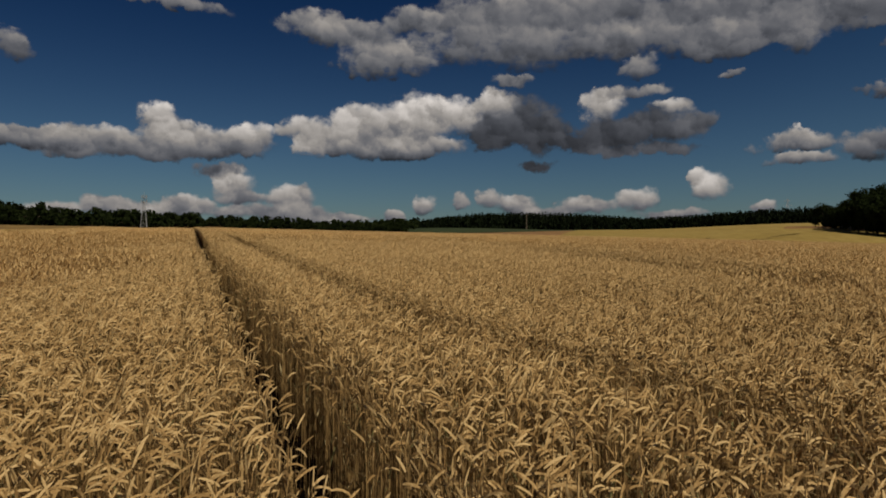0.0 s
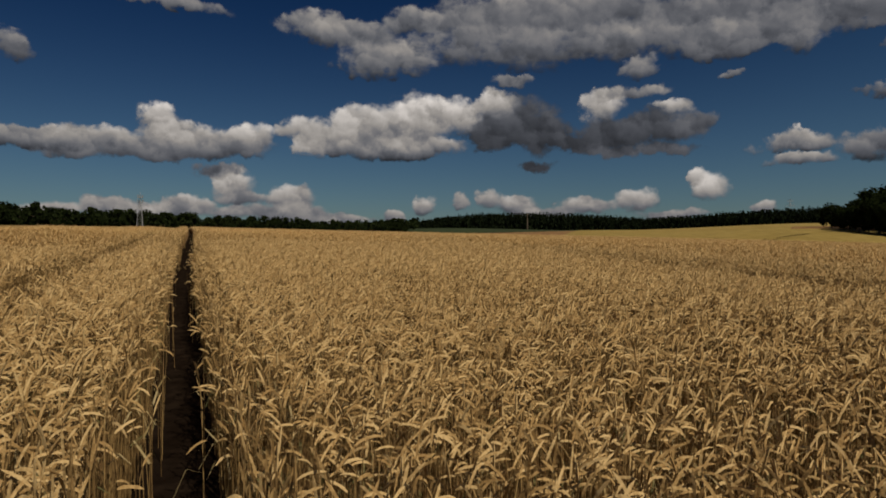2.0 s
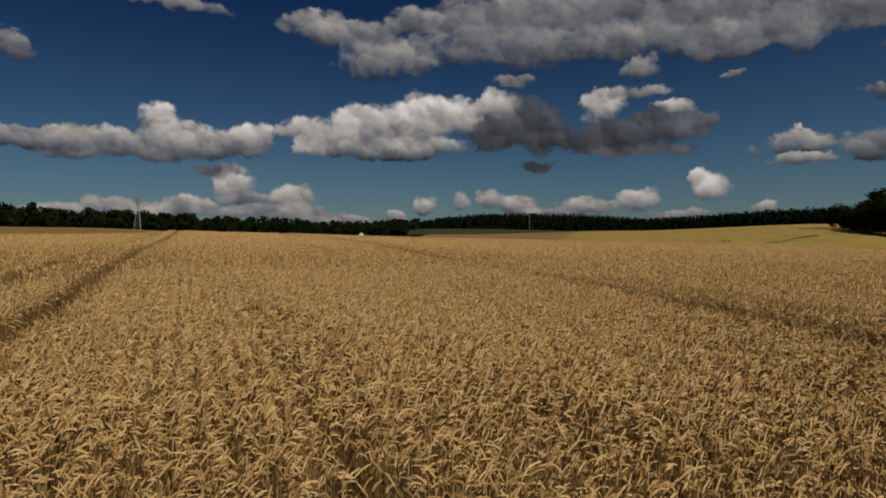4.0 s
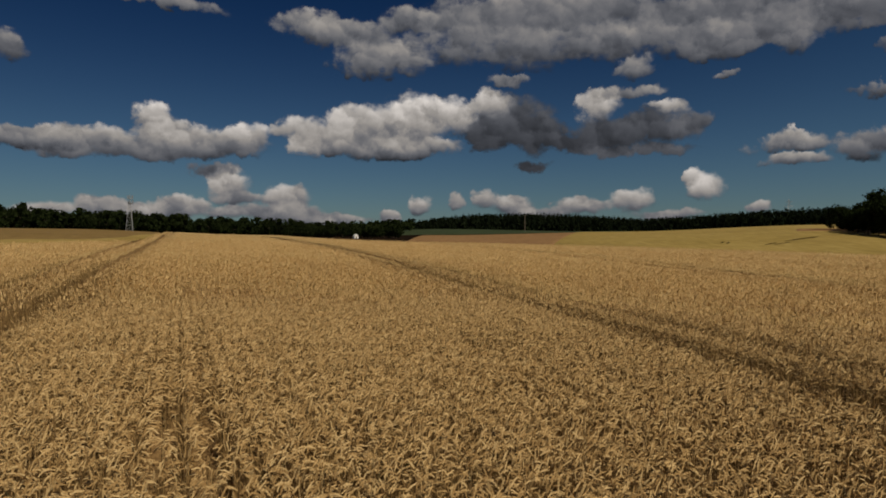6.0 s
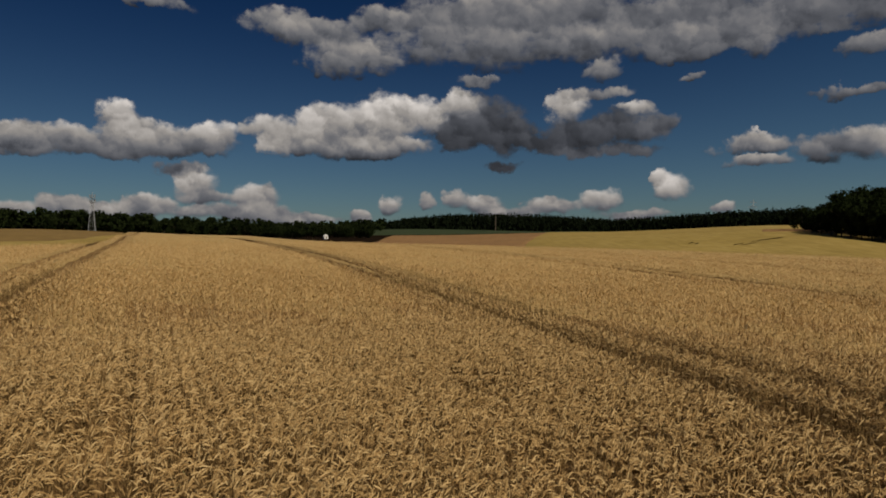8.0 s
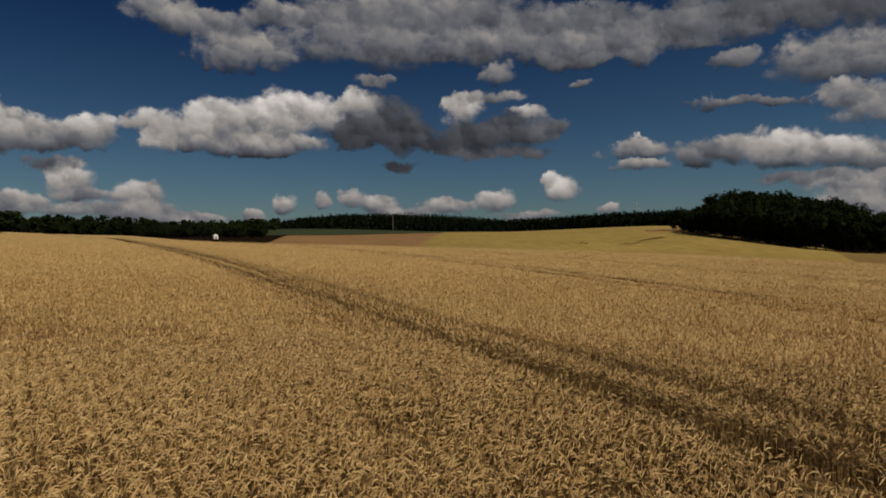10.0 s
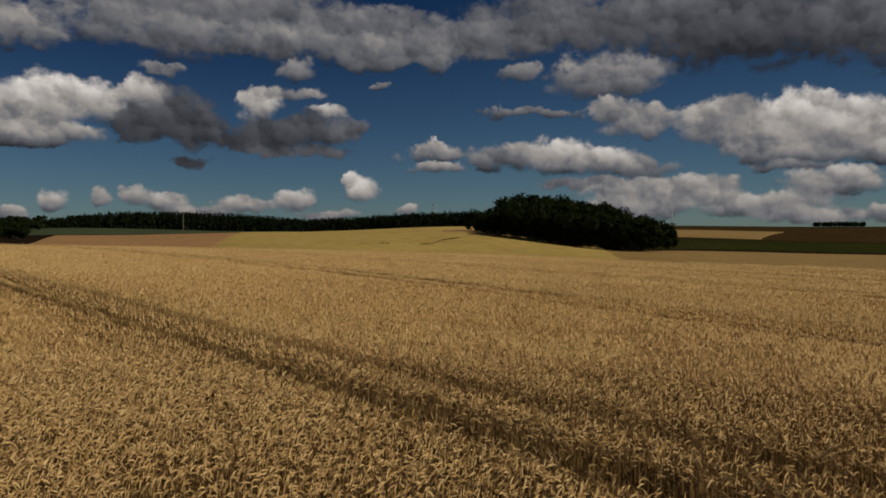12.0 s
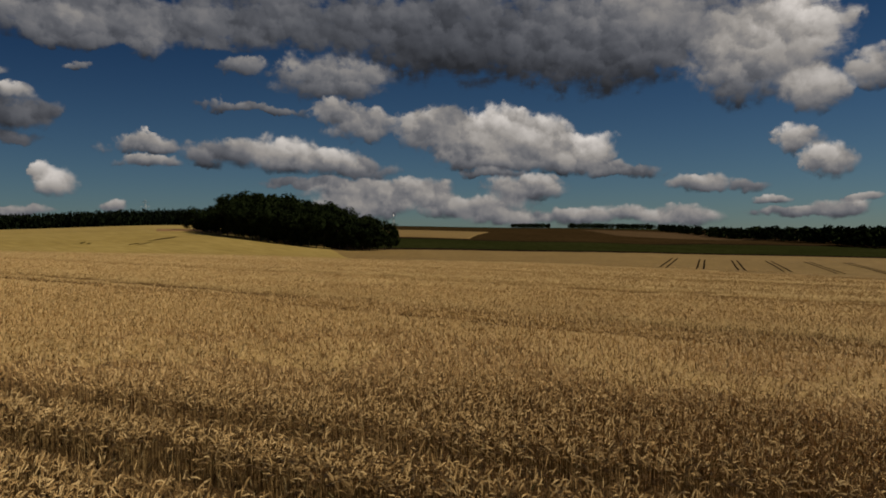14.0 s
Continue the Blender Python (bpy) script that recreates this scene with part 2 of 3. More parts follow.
air = blend(step(azimuth, 8.0, 46.0), air, blend(step(height, 0.0, 22.0), (0.34, 0.45, 0.53, 1), (0.105, 0.225, 0.35, 1)))
clear = vcalc("MULTIPLY", sky.outputs[0], air)
background = wnode("ShaderNodeBackground")
feed(background.inputs[0], blend(cover, clear, lit_cloud.outputs[0]))
background.inputs[1].default_value = 0.054
out = wnode("ShaderNodeOutputWorld")
WT.links.new(background.outputs[0], out.inputs[0])


# ---- materials ----
def material(name, colours, rough=0.8, scale=3.0, detail=6.0, bump=0.0, island=0.0, stretch=(1, 1, 1), broad=0.0, gloss=0.2, sheer=0.0, metal=0.0):
    """A surface whose colour runs through the given colours by a noise of that scale (per metre), varied by piece and by a broad noise."""
    m = bpy.data.materials.new(name)
    m.use_nodes = True
    t = m.node_tree
    n, link = t.nodes, t.links.new
    surface = n["Principled BSDF"]
    surface.inputs["Roughness"].default_value = rough
    surface.inputs["Specular IOR Level"].default_value = gloss
    surface.inputs["Metallic"].default_value = metal
    geo = n.new("ShaderNodeNewGeometry")
    mapping = n.new("ShaderNodeMapping")
    mapping.inputs["Scale"].default_value = stretch
    link(geo.outputs["Position"], mapping.inputs["Vector"])
    grain = n.new("ShaderNodeTexNoise")
    grain.inputs["Scale"].default_value, grain.inputs["Detail"].default_value = scale, detail
    link(mapping.outputs[0], grain.inputs["Vector"])
    value = grain.outputs["Fac"]

    def add(extra, weight):
        node = n.new("ShaderNodeMath")
        node.operation = "MULTIPLY_ADD"
        link(extra, node.inputs[0])
        node.inputs[1].default_value = weight
        shifted = n.new("ShaderNodeMath")
        shifted.operation = "SUBTRACT"
        link(value, shifted.inputs[0])
        shifted.inputs[1].default_value = weight / 2
        link(shifted.outputs[0], node.inputs[2])
        return node.outputs[0]

    if island:
        value = add(geo.outputs["Random Per Island"], island)
    if broad:
        large = n.new("ShaderNodeTexNoise")
        large.inputs["Scale"].default_value, large.inputs["Detail"].default_value = scale / 14, 3.0
        link(geo.outputs["Position"], large.inputs["Vector"])
        value = add(large.outputs["Fac"], broad)
    ramp = n.new("ShaderNodeValToRGB")
    stops = ramp.color_ramp.elements
    while len(stops) < len(colours):
        stops.new(0.5)
    for k, c in enumerate(colours):
        stops[k].position, stops[k].color = 0.25 + 0.5 * k / max(1, len(colours) - 1), (*c, 1)
    link(value, ramp.inputs[0])
    link(ramp.outputs[0], surface.inputs["Base Color"])
    if bump:
        relief_node = n.new("ShaderNodeBump")
        relief_node.inputs["Strength"].default_value, relief_node.inputs["Distance"].default_value = 0.8, bump
        link(grain.outputs["Fac"], relief_node.inputs["Height"])
        link(relief_node.outputs[0], surface.inputs["Normal"])
    if sheer:
        thin = n.new("ShaderNodeBsdfTranslucent")
        link(ramp.outputs[0], thin.inputs["Color"])
        mixed = n.new("ShaderNodeMixShader")
        mixed.inputs[0].default_value = sheer
        link(surface.outputs[0], mixed.inputs[1])
        link(thin.outputs[0], mixed.inputs[2])
        link(mixed.outputs[0], n["Material Output"].inputs["Surface"])
    return m


EAR = material("ripe_ear", [(0.31, 0.194, 0.074), (0.46, 0.305, 0.127), (0.585, 0.42, 0.20)], 0.7, 90, 4, bump=0.004, island=0.6, broad=0.2, sheer=0.15)
# Stem colour lowered for the shade that the ears cast on the straw.
SHADED_STRAW = material("straw", [(0.10, 0.06, 0.023), (0.19, 0.12, 0.046), (0.30, 0.20, 0.082)], 0.65, 25, 4, island=0.6, sheer=0.1, gloss=0.15)
LEAF_DRY = material("dry_leaf", [(0.16, 0.15, 0.06), (0.34, 0.25, 0.11), (0.44, 0.35, 0.18)], 0.75, 30, 4, island=0.8, sheer=0.3)
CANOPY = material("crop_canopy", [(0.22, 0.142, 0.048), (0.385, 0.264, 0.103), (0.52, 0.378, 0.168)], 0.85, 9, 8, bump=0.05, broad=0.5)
# Browner than the canopy, with the shade between the stalks painted in.
SHADED_UNDER = material("shaded_lower_straw", [(0.13, 0.074, 0.026), (0.23, 0.138, 0.053), (0.32, 0.205, 0.083)], 0.9, 14, 8, bump=0.04, broad=0.4)
# Soil near black: the shade of the wheel tracks is in its colour.
SHADED_SOIL = material("soil", [(0.007, 0.0045, 0.003), (0.012, 0.008, 0.0055), (0.022, 0.015, 0.010)], 0.95, 6, 8, bump=0.03, broad=0.3, gloss=0.0)
MEADOW = material("meadow", [(0.10, 0.085, 0.03), (0.17, 0.14, 0.05), (0.24, 0.19, 0.075)], 0.95, 0.6, 9, broad=0.5)
BARLEY = material("yellow_crop", [(0.20, 0.142, 0.034), (0.265, 0.19, 0.05), (0.33, 0.245, 0.078)], 0.9, 0.5, 9, broad=0.4, stretch=(1, 0.25, 1))
STUBBLE = material("stubble", [(0.12, 0.075, 0.022), (0.18, 0.116, 0.035), (0.245, 0.162, 0.055)], 0.9, 1.5, 9, broad=0.4, stretch=(1, 0.3, 1))
FALLOW = material("fallow", [(0.05, 0.032, 0.016), (0.075, 0.048, 0.024), (0.10, 0.065, 0.034)], 0.95, 0.4, 9, broad=0.4, gloss=0.0)
BROWN = material("brown_crop", [(0.15, 0.08, 0.03), (0.22, 0.125, 0.05), (0.29, 0.17, 0.07)], 0.95, 0.4, 9, broad=0.4)
GREEN = material("green_crop", [(0.014, 0.024, 0.008), (0.026, 0.04, 0.013), (0.042, 0.058, 0.02)], 0.95, 0.4, 9, broad=0.4)
# Green crop with a cloud's shade put into its colour.
SHADED_CROP = material("shaded_crop", [(0.010, 0.012, 0.003), (0.018, 0.021, 0.006), (0.03, 0.032, 0.010)], 0.95, 0.4, 9, broad=0.4, gloss=0.0)
# Ploughed brown, made darker in place of cloud shade over the plateau.
SHADED_EARTH = material("shaded_ploughed_earth", [(0.018, 0.012, 0.005), (0.032, 0.020, 0.008), (0.05, 0.031, 0.013)], 0.95, 0.4, 9, broad=0.4, gloss=0.0)
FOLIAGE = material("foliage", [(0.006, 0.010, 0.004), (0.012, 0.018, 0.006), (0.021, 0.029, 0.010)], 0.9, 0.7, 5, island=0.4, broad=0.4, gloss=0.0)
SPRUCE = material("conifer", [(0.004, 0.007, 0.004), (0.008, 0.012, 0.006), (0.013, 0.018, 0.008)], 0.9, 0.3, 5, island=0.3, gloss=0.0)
BARK = material("bark", [(0.05, 0.04, 0.03), (0.09, 0.075, 0.055), (0.14, 0.12, 0.09)], 0.95, 8, 6, bump=0.02, stretch=(1, 1, 0.2))
STEEL = material("galvanised_steel", [(0.28, 0.29, 0.30), (0.38, 0.39, 0.40), (0.46, 0.47, 0.48)], 0.5, 2, 4, metal=0.6, gloss=0.5)
RENDER_WHITE = material("white_plaster", [(0.66, 0.65, 0.62), (0.76, 0.75, 0.72), (0.82, 0.81, 0.79)], 0.9, 1.5, 6)
TILE = material("roof_tile", [(0.10, 0.05, 0.035), (0.16, 0.08, 0.055), (0.22, 0.12, 0.08)], 0.8, 3, 5)
TIMBER = material("weathered_timber", [(0.09, 0.07, 0.05), (0.15, 0.12, 0.09), (0.22, 0.18, 0.13)], 0.9, 10, 5, stretch=(1, 1, 0.1))


# ---- meshes ----
def mesh_of(name, points, faces, mats, which=None, smooth=False):
    """A mesh from arrays of points and of four-cornered faces; which: the material of each face."""
    me = bpy.data.meshes.new(name)
    points, faces = np.ascontiguousarray(points, np.float32), np.ascontiguousarray(faces, np.int32)
    me.vertices.add(len(points))
    me.vertices.foreach_set("co", points.ravel())
    me.loops.add(faces.size)
    me.loops.foreach_set("vertex_index", faces.ravel())
    me.polygons.add(len(faces))
    me.polygons.foreach_set("loop_start", np.arange(0, faces.size, faces.shape[1], dtype=np.int32))
    for one in mats:
        me.materials.append(one)
    if which is not None:
        me.polygons.foreach_set("material_index", np.ascontiguousarray(which, np.int32))
    me.polygons.foreach_set("use_smooth", np.full(len(faces), smooth))
    me.update(calc_edges=True)
    return me


def part(name, bm, mat, parent, label=""):
    me = bpy.data.meshes.new(name)
    bm.to_mesh(me)
    bm.free()
    me.materials.append(mat)
    ob = new(name, me)
    ob.parent = parent
    return tagged(ob, label)


def beam(bm, a, b, r, r2=None, sides=4):
    """A tapered bar from a to b."""
    a, b = Vector(a), Vector(b)
    turn = (b - a).to_track_quat("Z", "Y").to_matrix().to_4x4()
    bmesh.ops.create_cone(bm, cap_ends=True, segments=sides, radius1=r, radius2=r if r2 is None else r2, depth=(b - a).length,
                          matrix=Matrix.Translation((a + b) / 2) @ turn)


def box(bm, lo, hi):
    size, mid = Vector(hi) - Vector(lo), (Vector(hi) + Vector(lo)) / 2
    bmesh.ops.create_cube(bm, size=1, matrix=Matrix.Translation(mid) @ Matrix.Diagonal((*size, 1)))


# ---- lie of the land ----
CENTRE = np.array([0.0, 15.0])
CROP = 0.8
AZ_NODES = np.arange(-60, 106, 15)
RING_NODES = np.log([120, 200, 300, 450, 700, 1200, 2500])
RISE = np.array([
    [3.2, 3.2, 3.0, 2.2, 0.7, 0.4, -1.0, -1.7, -2.2, -4.0, -4.2, -4.0],
    [4.6, 4.6, 3.9, 2.5, -0.2, 0.3, -2.4, -3.8, -4.8, -7.0, -7.5, -7.0],
    [7.0, 7.0, 5.9, 3.2, 0.9, 3.1, 3.9, -2.2, -3.4, -6.0, -6.5, -6.0],
    [6.0, 6.0, 5.0, 2.0, 4.8, 6.5, 10.4, 4.0, 1.2, -4.0, -5.0, -5.0],
    [7.0, 7.0, 7.0, 4.0, 11.6, 8.0, 13.0, 11.0, 7.8, 2.0, 1.0, 1.0],
    [9.0, 9.0, 9.0, 7.0, 21.0, 25.0, 25.0, 23.0, 19.0, 15.0, 13.0, 11.0],
    [14.0, 14.0, 14.0, 14.0, 27.0, 31.0, 31.0, 29.0, 27.0, 27.0, 27.0, 24.0],
])


def ease(v, lo, hi):
    u = np.clip((v - lo) / (hi - lo), 0, 1)
    return u * u * (3 - 2 * u)


def polar(x, y):
    dx, dy = x - CENTRE[0], y - CENTRE[1]
    return np.degrees(np.arctan2(dx, dy)), np.hypot(dx, dy)


def at_polar(az, far):
    a = np.radians(az)
    return CENTRE[0] + far * np.sin(a), CENTRE[1] + far * np.cos(a)


def land(x, y):
    """Height of the ground."""
    x, y = np.asarray(x, float), np.asarray(y, float)
    near = -0.022 * x + 0.0055 * y + 0.9 * np.tanh(y / 55)
    az, far = polar(x, y)
    az = np.where(az < -127, az + 360, az)
    u = np.clip((az + 60) / 15, 0, 10.999)
    v = np.clip(np.interp(np.log(np.maximum(far, 1)), RING_NODES, np.arange(7)), 0, 5.999)
    i, j = u.astype(int), v.astype(int)
    fu, fv = u - i, v - j
    fu = fu * fu * (3 - 2 * fu)
    table = (RISE[j, i] * (1 - fu) + RISE[j, i + 1] * fu) * (1 - fv) + (RISE[j + 1, i] * (1 - fu) + RISE[j + 1, i + 1] * fu) * fv
    w = ease(far, 75, 125)
    return near * (1 - w) + table * w


def land_at(az, far):
    x, y = at_polar(az, far)
    return Vector((float(x), float(y), float(land(x, y))))


def grid_faces(rows, cols, wrap=False):
    i, j = np.meshgrid(np.arange(rows - 1), np.arange(cols if wrap else cols - 1), indexing="ij")
    k = (j + 1) % cols
    return np.stack([i * cols + j, i * cols + k, (i + 1) * cols + k, (i + 1) * cols + j], -1).reshape(-1, 4)


far = np.r_[0.01, np.geomspace(6, 4600, 90)]
az = np.linspace(-180, 180, 241)[:-1]
F2, A2 = np.meshgrid(far, az, indexing="ij")
X, Y = at_polar(A2, F2)
ground = new("ground", mesh_of("ground", np.stack([X, Y, land(X, Y)], -1).reshape(-1, 3), grid_faces(len(far), len(az), True)[:, ::-1], [SHADED_SOIL], smooth=True))
tagged(ground, "dark brown soil under rolling farmland, track shade in its colour", "ground", kind="structure")

# ---- wheat ----
LANE = radians(-21.2)  # the way the drill and the sprayer went
LU, LV = np.array([math.cos(LANE), -math.sin(LANE)]), np.array([math.sin(LANE), math.cos(LANE)])
# Wheel tracks: pairs of ruts, each with its place across the lanes at 25 m along them and its drift to the side.
TRACKS = [(-31.0, 0.0), (-29.7, 0.0), (-20.4, 0.0), (-19.1, 0.0), (-9.9, 0.0), (-8.6, 0.0), (0.53, 0.0), (2.01, 0.0),
          (11.6, 0.098), (12.9, 0.085), (24.2, 0.175), (25.5, 0.17), (36.6, 0.18), (37.9, 0.18), (49.0, 0.18), (50.3, 0.18), (61.4, 0.18), (62.7, 0.18)]


def track_at(k, v):
    """Where a rut lies across the lanes, v metres along them."""
    swerve = 0.38 * (1 - ease(v, 3.2, 5.0)) if k == 7 else 0.0
    bow = 0.012 * np.clip(v - 18, 0, 60) if k in (6, 7) else 0.0
    return TRACKS[k][0] + TRACKS[k][1] * 60 * np.tanh((v - 25) / 60) + swerve + bow


def track_half(k, v):
    """Half the width of a rut; one of them is half grown over at its near end."""
    broad = 0.09 * ease(v, 14, 24)
    return 0.11 + 0.05 * ease(v, 4.5, 6.5) + broad if k == 7 else 0.155 + broad if k == 6 else 0.28 + 0 * v


def field_edge(az):
    """How far the wheat reaches from the middle of the flight, by direction."""
    return np.interp(az, [-180, -90, -64, -40, -33, -28, -25.5, -24, -23, -22.2, -20, -14, -10, -7, 10, 30, 42, 54, 82, 110, 180],
                     [60, 12, 17, 38, 52, 56, 63, 85, 130, 330, 330, 260, 140, 98, 88, 80, 68, 69, 54, 50, 70])


def off_track(u, v):
    """Distance from the nearest rut's side."""
    return np.min([np.abs(u - track_at(k, v)) - track_half(k, v) for k in range(len(TRACKS))], 0)


rng = np.random.default_rng(7)


def path_far(x, y):
    """Distance from the line under the flight."""
    s = np.clip(y / 20.0, 0, 1)
    return np.hypot(x + 0.4, y - s * 20.0)


# The crop seen as a mass: a lumpy sheet between the tracks, lower where single stalks stand above it.
def near_strip(x, y):
    """The strip that the low flight passes over."""
    return (y < 15.5 - 0.3 * np.abs(x)) & (y > 0.4 + 1.1 * np.abs(x + 0.1)) & (np.abs(x) < 5.0)


def crop_height(x, y):
    d = path_far(x, y)
    lumps = 0.04 * np.sin(x * 1.9 + 1.3 * np.sin(y * 1.1)) * np.sin(y * 1.7 + 1.1 * np.sin(x * 0.9))
    open_part = ease(15.5 - y, -1.5, 1.5) * ease(5.5 - np.abs(x), -0.5, 1.0)
    return 0.32 - 0.08 * open_part + 0.20 * ease(d, 7, 16) + 0.19 * ease(d, 14, 30) + lumps


def crop_sheets():
    pts, quads, count = [], [], 0
    borders = [lambda v: -150.0 + 0 * v, *(lambda v, k=k: track_at(k, v) for k in range(len(TRACKS))), lambda v: 330.0 + 0 * v]
    vs = np.r_[np.arange(-60, 70, 0.6), np.arange(70, 420, 2.5)]
    halves = [0.0, *(track_half(k, vs) for k in range(len(TRACKS))), 0.0]
    for left, right, half0, half1 in zip(borders, borders[1:], halves, halves[1:]):
        lo, hi = left(vs), right(vs)
        back = [0.03 + 0.17 * (1 - ease(path_far(b * LU[0] + vs * LV[0], b * LU[1] + vs * LV[1]), 14, 34)) for b in (lo, hi)]
        lo, hi = lo + half0 + back[0], hi - half1 - back[1]
        a, wide = float(lo[0]), float(hi[100] - lo[100])
        share, V = np.meshgrid(np.linspace(0, 1, max(3, int(wide / (0.6 if wide < 50 else 2.5)))), vs, indexing="ij")
        U = lo + (hi - lo) * share
        x, y = U * LU[0] + V * LV[0], U * LU[1] + V * LV[1]
        az, d = polar(x, y)
        inside = d < field_edge(az)
        side = np.zeros(U.shape, bool)
        side[[0, -1]] = True
        wob = 0.05 * np.sin(V * 5.1 + a) + 0.04 * np.sin(V * 11.7 + 2 * a)
        x = x + np.where(side, wob * LU[0], 0)
        y = y + np.where(side, wob * LU[1], 0)
        g = land(x, y)
        top = g + crop_height(x, y) * np.where(side, 0.9, 1)
        grid = np.arange(U.size).reshape(U.shape)
        q = grid_faces(*U.shape)
        q = q[inside.ravel()[q].all(1)]
        pts.append(np.stack([x, y, top], -1).reshape(-1, 3))
        quads.append(q[:, ::-1] + count)
        # skirts down to the soil along both tracks
        n = len(vs)
        low = []
        for row, flip in ((0, False), (U.shape[0] - 1, True)):
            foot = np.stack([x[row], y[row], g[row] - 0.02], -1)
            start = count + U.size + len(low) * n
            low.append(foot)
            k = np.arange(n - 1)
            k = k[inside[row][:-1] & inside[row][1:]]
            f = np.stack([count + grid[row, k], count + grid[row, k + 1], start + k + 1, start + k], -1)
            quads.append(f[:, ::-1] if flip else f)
        pts += low
        count += U.size + 2 * n
    return np.concatenate(pts), np.concatenate(quads)


P, Q = crop_sheets()
mid = P[Q].mean(1)
# Faces near the flight and down the rut walls get the painted shade.
shaded_faces = (path_far(mid[:, 0], mid[:, 1]) < 13 + 2 * np.sin(mid[:, 0] * 0.9 + 2 * np.sin(mid[:, 1] * 0.6))) | (np.ptp(P[Q][:, :, 2], axis=1) > 0.2)
canopy = new("wheat_canopy", mesh_of("wheat_canopy", P, Q, [CANOPY, SHADED_UNDER], shaded_faces, smooth=True))
tagged(canopy, "mass of ripe golden wheat parted by wheel tracks", "wheat field", kind="stuff")


def sow(per_m2, extent, share, clear=0.0):
    """Places of stalks in drill rows, thinned by share, a function of the distance from the flight."""
    x0, x1, y0, y1 = extent
    n = int((x1 - x0) * (y1 - y0) * per_m2)
    x, y = rng.uniform(x0, x1, n), rng.uniform(y0, y1, n)
    u, v = x * LU[0] + y * LU[1], x * LV[0] + y * LV[1]
    u = np.round(u / 0.16) * 0.16 + rng.normal(0, 0.022, n)
    x, y = u * LU[0] + v * LV[0], u * LU[1] + v * LV[1]
    az, _ = polar(x, y + 16.5)
    ok = (rng.random(n) < share(path_far(x, y))) & (off_track(u, v) > clear + rng.normal(0, 0.03, n)) & (az > -44) & (az < 92)
    # two drill rows that came up thin, and patches where the crop has thinned out
    for row, end, bare in ((4.80, 25.5, 0.96), (4.44, 22.5, 0.93)):
        ok &= ~((np.abs(u - row) < 0.10 + 0.02 * np.sin(v * 3.0)) & (np.abs(v - end + 5) < 5) & (rng.random(n) < bare * (0.75 + 0.25 * np.sin(v * 2.1 + row))))
    thin = np.sin(x * 1.3 + 2.0 * np.sin(y * 0.7)) * np.sin(y * 1.5 + 1.7 * np.sin(x * 0.8))
    ok &= rng.random(n) < 1 - 0.45 * np.clip(thin - 0.45, 0, 1) / 0.55
    az, d = polar(x, y)
    ok &= d < field_edge(az) - 0.5
    return x[ok], y[ok], off_track(u[ok], v[ok])


def stalks(x, y, gap, rings, sides, stem_rings, leaf_share, thick=1.0, stem_from=0.0, size=1.0):
    """Wheat stalks that nod: a stem, a bent neck, an ear of swelling and narrowing spikelets, and a dry leaf."""
    n = len(x)
    g = land(x, y)
    tall = rng.normal(0.80, 0.036, n) + 0.04 * np.sin(x * 0.9 + y * 0.5) - np.where(rng.random(n) < 0.3, rng.uniform(0, 0.14, n), 0)
    tall -= (1 - ease(gap, 0, 0.12)) * rng.uniform(0, 0.05, n)
    lean_out = np.where(gap < 0.2, 1.0, 0.0)
    way = rng.uniform(0, 2 * np.pi, n)
    way = np.where(rng.random(n) < 0.45, rng.normal(0.4, 0.7, n), way)
    along = math.atan2(LV[1], LV[0]) + np.where(rng.random(n) < 0.5, 0, np.pi) + rng.normal(0, 0.45, n)
    way = np.where((lean_out > 0) & (rng.random(n) < 0.85), along, way)
    lean = np.abs(rng.normal(0.05, 0.05, n))
    nod = np.where(rng.random(n) < 0.5, rng.normal(2.1, 0.4, n), rng.normal(0.85, 0.4, n)).clip(0.1, 2.8)
    ear = rng.normal(0.094, 0.012, n) * size
    neck = rng.uniform(0.05, 0.11, n) * size
    stem_from = np.where(gap < 0.4, 0.02, stem_from)
    ca, sa = np.cos(way), np.sin(way)
    stem_top = tall - 0.10
    pts, quads, which, count = [], [], [], 0

    def ring(r, z, angle, size, k, squash=1.0):
        """k points round the stalk at reach r and height z, across a line that leans by angle."""
        out = []
        for i in range(k):
            a = 2 * np.pi * (i + 0.5) / k
            c, s = np.cos(a) * size, np.sin(a) * size * squash
            rr, zz = r + c * np.cos(angle), z - c * np.sin(angle)
            out.append(np.stack([x + rr * ca - s * sa, y + rr * sa + s * ca, g + zz], -1))
        return np.stack(out, 1)

    def tube(levels, k, mat):
        nonlocal count
        block = np.stack(levels, 1)  # n, levels, k, 3
        m = len(levels)
        pts.append(block.reshape(-1, 3))
        a, b = np.meshgrid(np.arange(m - 1), np.arange(k if k > 2 else 1), indexing="ij")
        c = (b + 1) % k
        one = np.stack([a * k + b, a * k + c, (a + 1) * k + c, (a + 1) * k + b], -1).reshape(-1, 4)
        quads.append((one[None] + (count + np.arange(n) * m * k)[:, None, None]).reshape(-1, 4))
        which.append(np.full(n * len(one), mat))
        count += n * m * k

    # the neck and ear bend over along an arc
    steps = 14
    arc = [(np.tan(lean) * stem_top, stem_top, lean)]
    whole = neck + ear
    for i in range(1, steps + 1):
        r0, z0, _ = arc[-1]
        angle = lean + (nod - lean) * (i / steps) ** 0.8
        arc.append((r0 + np.sin(angle) * whole / steps, z0 + np.cos(angle) * whole / steps, angle))
    split = neck / whole * steps

    def on_arc(f):
        i = np.clip(f.astype(int), 0, steps - 1)
        w = f - i
        grab = lambda j, c: np.choose(j, [p[c] for p in arc])
